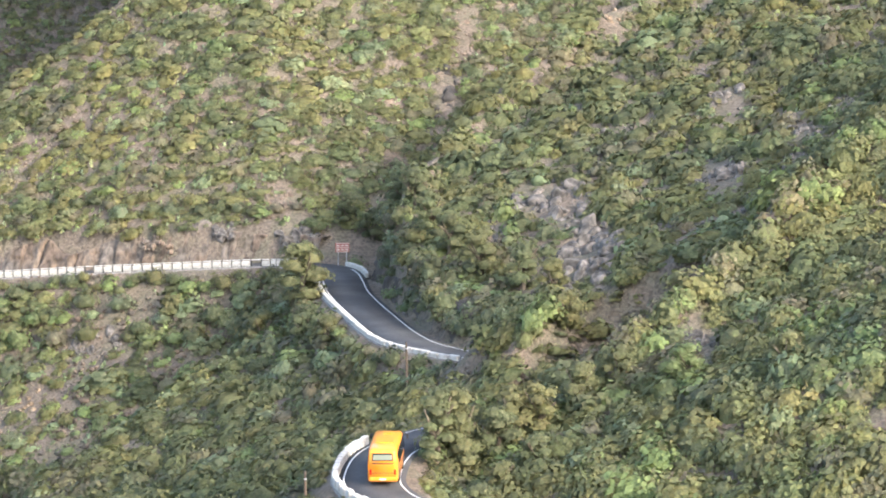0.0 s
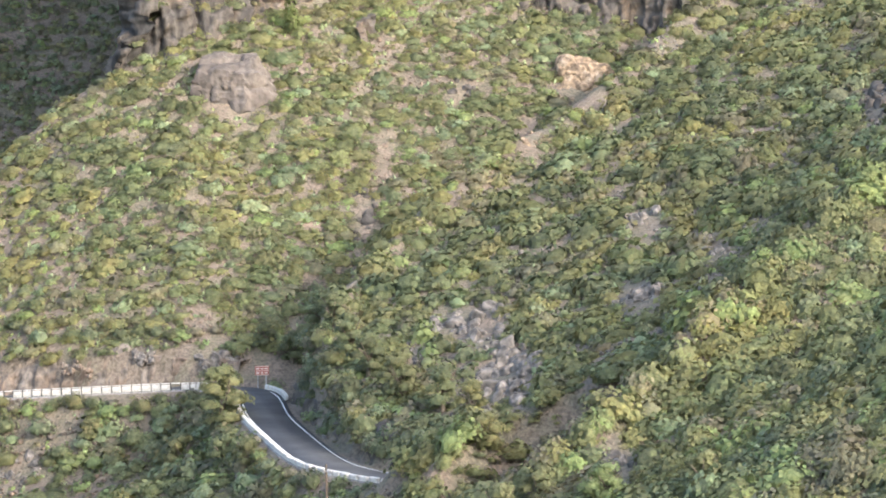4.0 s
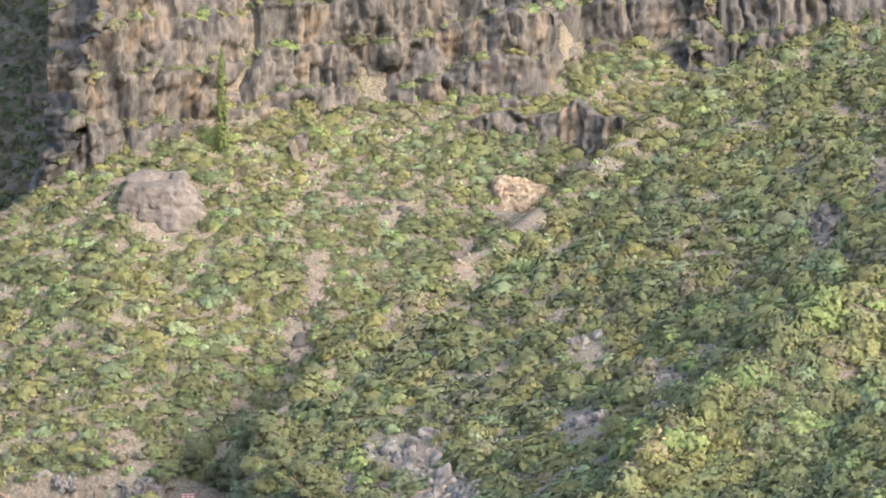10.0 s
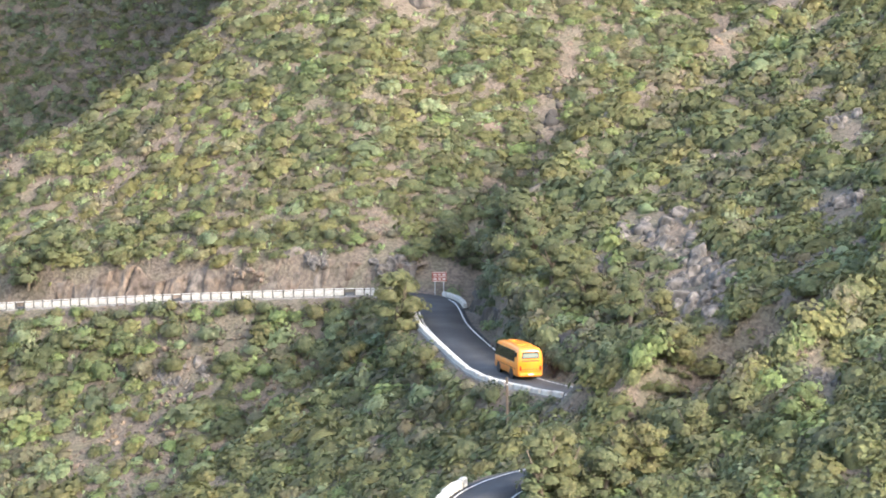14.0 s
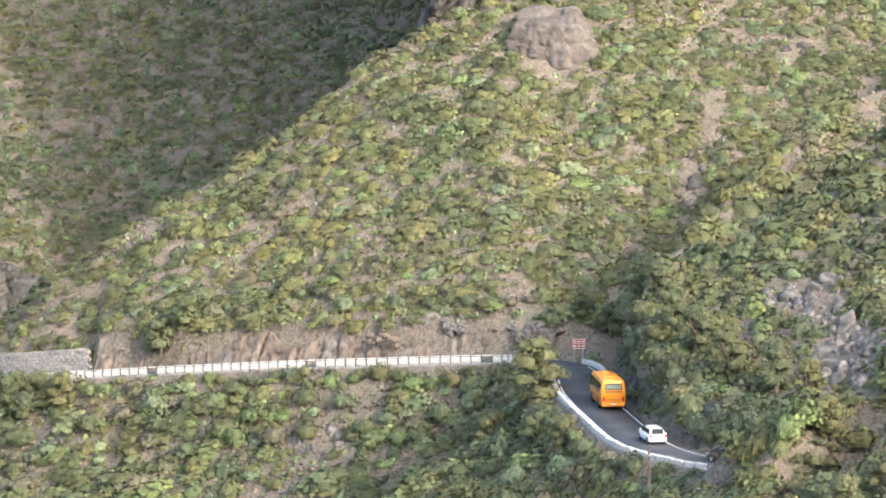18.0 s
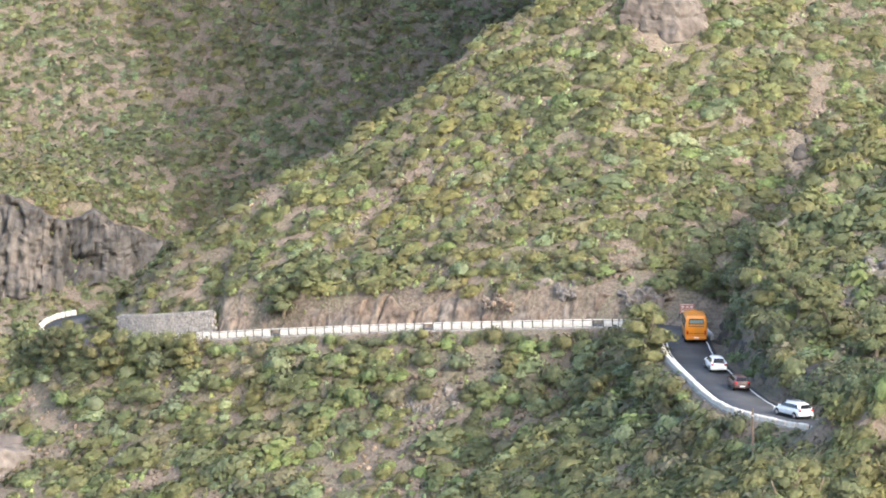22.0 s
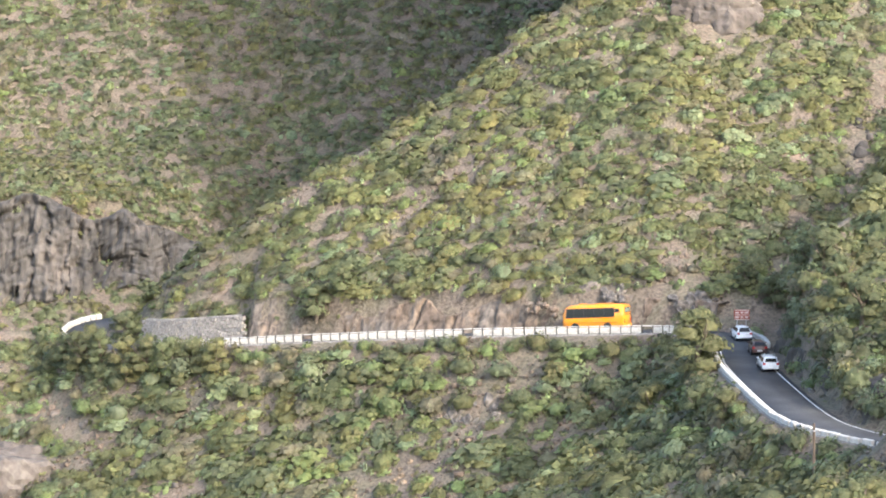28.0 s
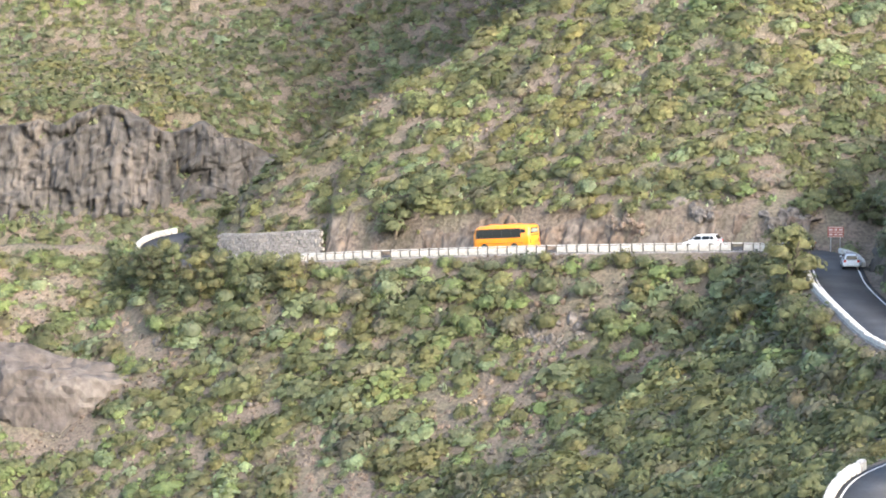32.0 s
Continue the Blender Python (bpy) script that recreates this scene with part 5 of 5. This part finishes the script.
def coach():
    L, W, H = 7.5, 1.22, 3.1
    bus = thing("coach", "orange midi coach with dark tinted windows on the mountain road", "bus")
    body = part("body", hull([(-L / 2, 1.2, 1.05, 0.45, 1.7, 2.86), (-L / 2 + 0.12, 1.21, 1.07, 0.37, 1.75, 3.0), (-L / 2 + 0.6, W, 1.1, 0.34, 1.8, H), (-1.3, W, 1.12, 0.32, 1.8, H + 0.03),
                              (1.5, W, 1.12, 0.32, 1.8, H + 0.02), (L / 2 - 0.9, W, 1.1, 0.34, 1.75, H - 0.06), (L / 2 - 0.3, 1.2, 1.02, 0.36, 1.5, H - 0.32), (L / 2, 1.08, 0.9, 0.48, 1.2, H - 0.95)]), ORANGE_PAINT, bus)
    for side in (-1, 1):
        x0, x1 = side * (W + 0.004), side * (W - 0.075)
        part("window_band", pane([(x0, -2.65, 1.68), (x0 - side * 0.03, 3.3, 1.62), (x1 - side * 0.03, 3.2, 2.7), (x1, -2.65, 2.74)], 0.05), BLACK_TRIM, body, "black surround of the side windows")
        ys = [-2.62, -1.4, -0.15, 1.1, 2.3, 3.12]
        for a, b in zip(ys, ys[1:]):
            part("side_window", pane([(x0, a + 0.03, 1.74), (x0, b - 0.03, 1.74), (x1, b - 0.03, 2.68), (x1, a + 0.03, 2.68)], 0.062), GLASS, body, "dark tinted side window")
        part("side_window", pane([(x0, -3.28, 2.2), (x0, -2.68, 2.2), (x1, -2.68, 2.62), (x1, -3.2, 2.62)], 0.022), GLASS, body, "small dark rear quarter window")
        part("rubbing_strip", box(0.03, L - 1.6, 0.05, 0.01, (side * (W + 0.006), 0, 1.05)), BLACK_TRIM, body)
        for y in (-1.75, 2.2):
            part("wheel_arch", rod((side * (W - 0.02), y, 0.5), (side * (W + 0.012), y, 0.5), 0.56, None, 24), BLACK_TRIM, body)
        part("tail_light", box(0.16, 0.06, 0.42, 0.02, (side * 0.98, -L / 2 - 0.005, 1.0)), TAIL_RED, body)
        part("headlight", box(0.34, 0.1, 0.2, 0.04, (side * 0.72, L / 2 - 0.03, 0.78)), LAMP_CLEAR, body)
        mirror = part("mirror", box(0.16, 0.1, 0.42, 0.03, (side * 1.5, L / 2 - 0.3, 2.2)), BLACK_TRIM, bus)
        part("mirror_arm", rod((side * 1.1, L / 2 - 0.35, 2.7), (side * 1.48, L / 2 - 0.28, 2.5), 0.03), BLACK_TRIM, mirror)
        for y in (-1.75, 2.2):
            wheel(bus, side * (W - 0.14), y, 0.47, 0.28)
    part("rear_window", pane([(-0.86, -L / 2 - 0.004, 2.12), (0.86, -L / 2 - 0.004, 2.12), (0.8, -L / 2 - 0.004, 2.74), (-0.8, -L / 2 - 0.004, 2.74)], 0.03), GLASS, body, "dark rear window")
    # pale pane over the rear window: its reflection, painted on
    part("rear_reflection", pane([(-0.78, -L / 2 - 0.02, 2.2), (0.78, -L / 2 - 0.02, 2.2), (0.74, -L / 2 - 0.02, 2.62), (-0.74, -L / 2 - 0.02, 2.62)], 0.02), REFLECTION_TONE, body, "pale grey-green reflection painted on the rear glass")
    part("windscreen", pane([(-0.92, L / 2 - 0.02, 1.35), (0.92, L / 2 - 0.02, 1.35), (0.86, L / 2 - 0.36, 2.7), (-0.86, L / 2 - 0.36, 2.7)], 0.06), GLASS, body, "large windscreen")
    part("engine_grille", box(1.7, 0.05, 0.09, 0.01, (0, -L / 2 - 0.01, 1.86)), BLACK_TRIM, body)
    part("engine_cover_seam", box(1.9, 0.04, 0.025, 0.0, (0, -L / 2 - 0.006, 1.1)), BLACK_TRIM, body)
    part("rear_bumper", box(2.2, 0.16, 0.3, 0.06, (0, -L / 2 - 0.02, 0.48)), ORANGE_PAINT, bus)
    part("number_plate", box(0.5, 0.02, 0.12, 0.0, (0, -L / 2 - 0.115, 0.58)), PLATE, bus, "blank white plate")
    part("front_bumper", box(2.16, 0.2, 0.34, 0.07, (0, L / 2 - 0.04, 0.42)), ORANGE_PAINT, bus)
    part("roof_hatch", box(0.7, 0.7, 0.08, 0.03, (0, 1.6, H + 0.01)), ORANGE_PAINT, body)
    part("air_conditioner", box(1.5, 1.7, 0.09, 0.04, (0, -1.0, H + 0.005)), ORANGE_PAINT, body)
    return bus


def car(name, label, coat, L=4.15, W=0.87, H=1.5, estate=False, rails=False, low=0.0):
    it = thing(name, label, "car")
    r = L / 2
    back = 0.12 if estate else 0.35
    body = part("body", hull([(-r, W * 0.86, W * 0.8, 0.36, 0.62, 0.8), (-r + 0.1, W * 0.95, W * 0.86, 0.26, 0.7, 0.98), (-r + 0.5, W, W * 0.92, 0.22, 0.76, 1.0 - low * 0.1),
                              (-0.3, W, W * 0.93, 0.2, 0.76, 0.98), (0.75, W, W * 0.92, 0.2, 0.74, 0.98), (r - 0.75, W * 0.98, W * 0.88, 0.22, 0.68, 0.86), (r - 0.15, W * 0.9, W * 0.8, 0.28, 0.58, 0.72), (r, W * 0.8, W * 0.72, 0.34, 0.5, 0.6)]), coat, it)
    top = H
    cabin = part("cabin", hull([(-r + 0.1, W * 0.84, W * 0.8, 0.9, 0.93, 0.96), (-r + 0.1 + back, W * 0.84, W * 0.68, 0.86, 0.95, top - 0.06), (-r + 0.9, W * 0.86, W * 0.7, 0.86, 0.95, top), (0.25, W * 0.86, W * 0.7, 0.86, 0.95, top - 0.01),
                                (0.62, W * 0.86, W * 0.68, 0.86, 0.94, top - 0.12), (1.3, W * 0.84, W * 0.8, 0.82, 0.88, 0.93)]), coat, it)
    for side in (-1, 1):
        a, b = side * (W * 0.862), side * (W * 0.735)
        for y0, y1, t0, t1 in ((-r + 0.42, -r + 0.95, -r + 0.62, -r + 0.98), (-r + 1.0, -0.22, -r + 1.03, -0.24), (-0.15, 0.98, -0.15, 0.5)):
            part("side_window", pane([(a, y0, 0.99), (a, y1, 0.99), (b, t1, top - 0.17), (b, t0, top - 0.17)], 0.03), GLASS, cabin, "dark side window")
        part("tail_light", box(0.26, 0.12, 0.2, 0.03, (side * W * 0.76, -r + 0.03, 0.74)), TAIL_RED, body)
        part("headlight", box(0.3, 0.2, 0.12, 0.03, (side * W * 0.66, r - 0.16, 0.6)), LAMP_CLEAR, body)
        part("mirror", box(0.2, 0.1, 0.13, 0.03, (side * (W + 0.07), 0.72, 0.98)), coat, it)
        part("sill_trim", box(0.04, L - 1.9, 0.1, 0.01, (side * (W - 0.01), 0, 0.24)), BLACK_TRIM, body)
        for y in (-r + 0.72, r - 0.82):
            part("wheel_arch", rod((side * (W - 0.02), y, 0.33), (side * (W + 0.008), y, 0.33), 0.37, None, 20), BLACK_TRIM, body)
            wheel(it, side * (W - 0.09), y, 0.31, 0.2)
        part("door_handle", box(0.03, 0.16, 0.03, 0.005, (side * (W + 0.005), -0.35, 0.84)), coat, body)
        if rails:
            part("roof_rail", box(0.04, 1.7, 0.05, 0.01, (side * W * 0.6, -0.6, top + 0.005)), STEEL, cabin)
    part("rear_window", pane([(-W * 0.66, -r + 0.13, 1.02), (W * 0.66, -r + 0.13, 1.02), (W * 0.56, -r + 0.06 + back, top - 0.12), (-W * 0.56, -r + 0.06 + back, top - 0.12)], 0.05), GLASS, cabin, "dark rear window")
    part("windscreen", pane([(-W * 0.74, 1.3, 0.95), (W * 0.74, 1.3, 0.95), (W * 0.62, 0.66, top - 0.13), (-W * 0.62, 0.66, top - 0.13)], 0.04), GLASS, cabin, "windscreen")
    part("rear_bumper", box(W * 1.8, 0.16, 0.24, 0.05, (0, -r + 0.02, 0.32)), coat, it)
    part("number_plate", box(0.5, 0.02, 0.11, 0.0, (0, -r - 0.065, 0.46)), PLATE, it, "blank white plate")
    part("front_bumper", box(W * 1.66, 0.16, 0.22, 0.05, (0, r - 0.06, 0.3)), coat, it)
    return it


COACH = coach()
WHITE_CAR = car("hatchback_car", "white hatchback following the coach up the road", WHITE_PAINT, 4.2, 0.89, 1.56)
RED_CAR = car("small_car", "dark red compact car on the road", RED_PAINT, 3.9, 0.85, 1.42, low=0.5)
SILVER_CAR = car("estate_car", "pale silver estate car with roof rails", SILVER_PAINT, 4.4, 0.88, 1.5, True, True)


# ---- what moves ----
def driven(s, lane, half):
    """Pose of a vehicle whose middle is s metres along the road, and whose lane (place along the road, metres to its right) is given."""
    a, _ = road_frame(s - half, np.interp(s - half, *lane), 0.035)
    b, _ = road_frame(s + half, np.interp(s + half, *lane), 0.035)
    y = (b - a).normalized()
    x = y.cross(Vector((0, 0, 1))).normalized()
    z = x.cross(y)
    mid = (a + b) / 2
    return Matrix(((x.x, y.x, z.x, mid.x), (x.y, y.y, z.y, mid.y), (x.z, y.z, z.z, mid.z), (0, 0, 0, 1)))


def drive(it, stops, lane, half, ahead):
    """Key a vehicle along the road: stops are seconds and metres along it of its tail."""
    t0, s0 = zip(*stops)
    t0, s0 = np.array(t0), np.array(s0) + ahead
    slope = np.gradient(s0, t0)

    def at(t):
        k = int(np.clip(np.searchsorted(t0, t) - 1, 0, len(t0) - 2))
        h = t0[k + 1] - t0[k]
        u = (t - t0[k]) / h
        return ((2 * u ** 3 - 3 * u * u + 1) * s0[k] + (u ** 3 - 2 * u * u + u) * h * slope[k] + (3 * u * u - 2 * u ** 3) * s0[k + 1] + (u ** 3 - u * u) * h * slope[k + 1])

    walk(it, [(t, driven(at(t), lane, half)) for t in np.arange(0, 32.01, 0.5)])
    for hub, x, y, r, owner in WHEELS:
        if owner == it:
            walk(hub, [(k / 15, Matrix.Translation((x, y, r)) @ Matrix.Rotation(-at(min(k / 15, 32.0)) / r, 4, "X")) for k in range(0, 481)])


def motions():
    drive(COACH, [(0, 109.8), (1, 116.2), (6, 147), (13, 187.2), (14, 192.6), (17, 211.3), (19, 222.4), (23, 242.9), (24, 248.3), (26.5, 261.2), (28, 269.0), (30, 280.0), (32, 291.7)], ((0, 110, 117, 124, 132, 142, 999), (1.0, 1.0, 1.2, 0.5, 0.2, 1.0, 1.0)), 1.95, 3.75)
    drive(WHITE_CAR, [(0, 91.5), (1, 98.3), (8, 139), (17, 190.4), (19, 203.0), (23, 222.4), (24, 228.2), (28, 248.0), (31, 264.2), (32, 268.6)], ((0, 88, 96, 104, 120, 999), (1.0, 0.0, -0.4, -0.2, 1.0, 1.0)), 1.25, 2.1)
    drive(RED_CAR, [(0, 75.0), (8, 122), (15, 164), (19, 188.9), (24, 216.1), (28, 235.0), (30, 243.8), (31, 249.6), (32, 257.6)], ((0, 225, 234, 244, 999), (1.1, 1.2, 1.7, 1.1, 1.0)), 1.15, 1.95)
    drive(SILVER_CAR, [(0, 42.0), (8, 99), (16, 152), (21, 181.2), (23, 194.6), (24, 201.8), (28, 224.0), (30, 232.4), (31, 235.6), (32, 238.6)], ((0, 205, 223, 999), (1.0, 1.1, 1.6, 1.7)), 1.3, 2.2)


motions()
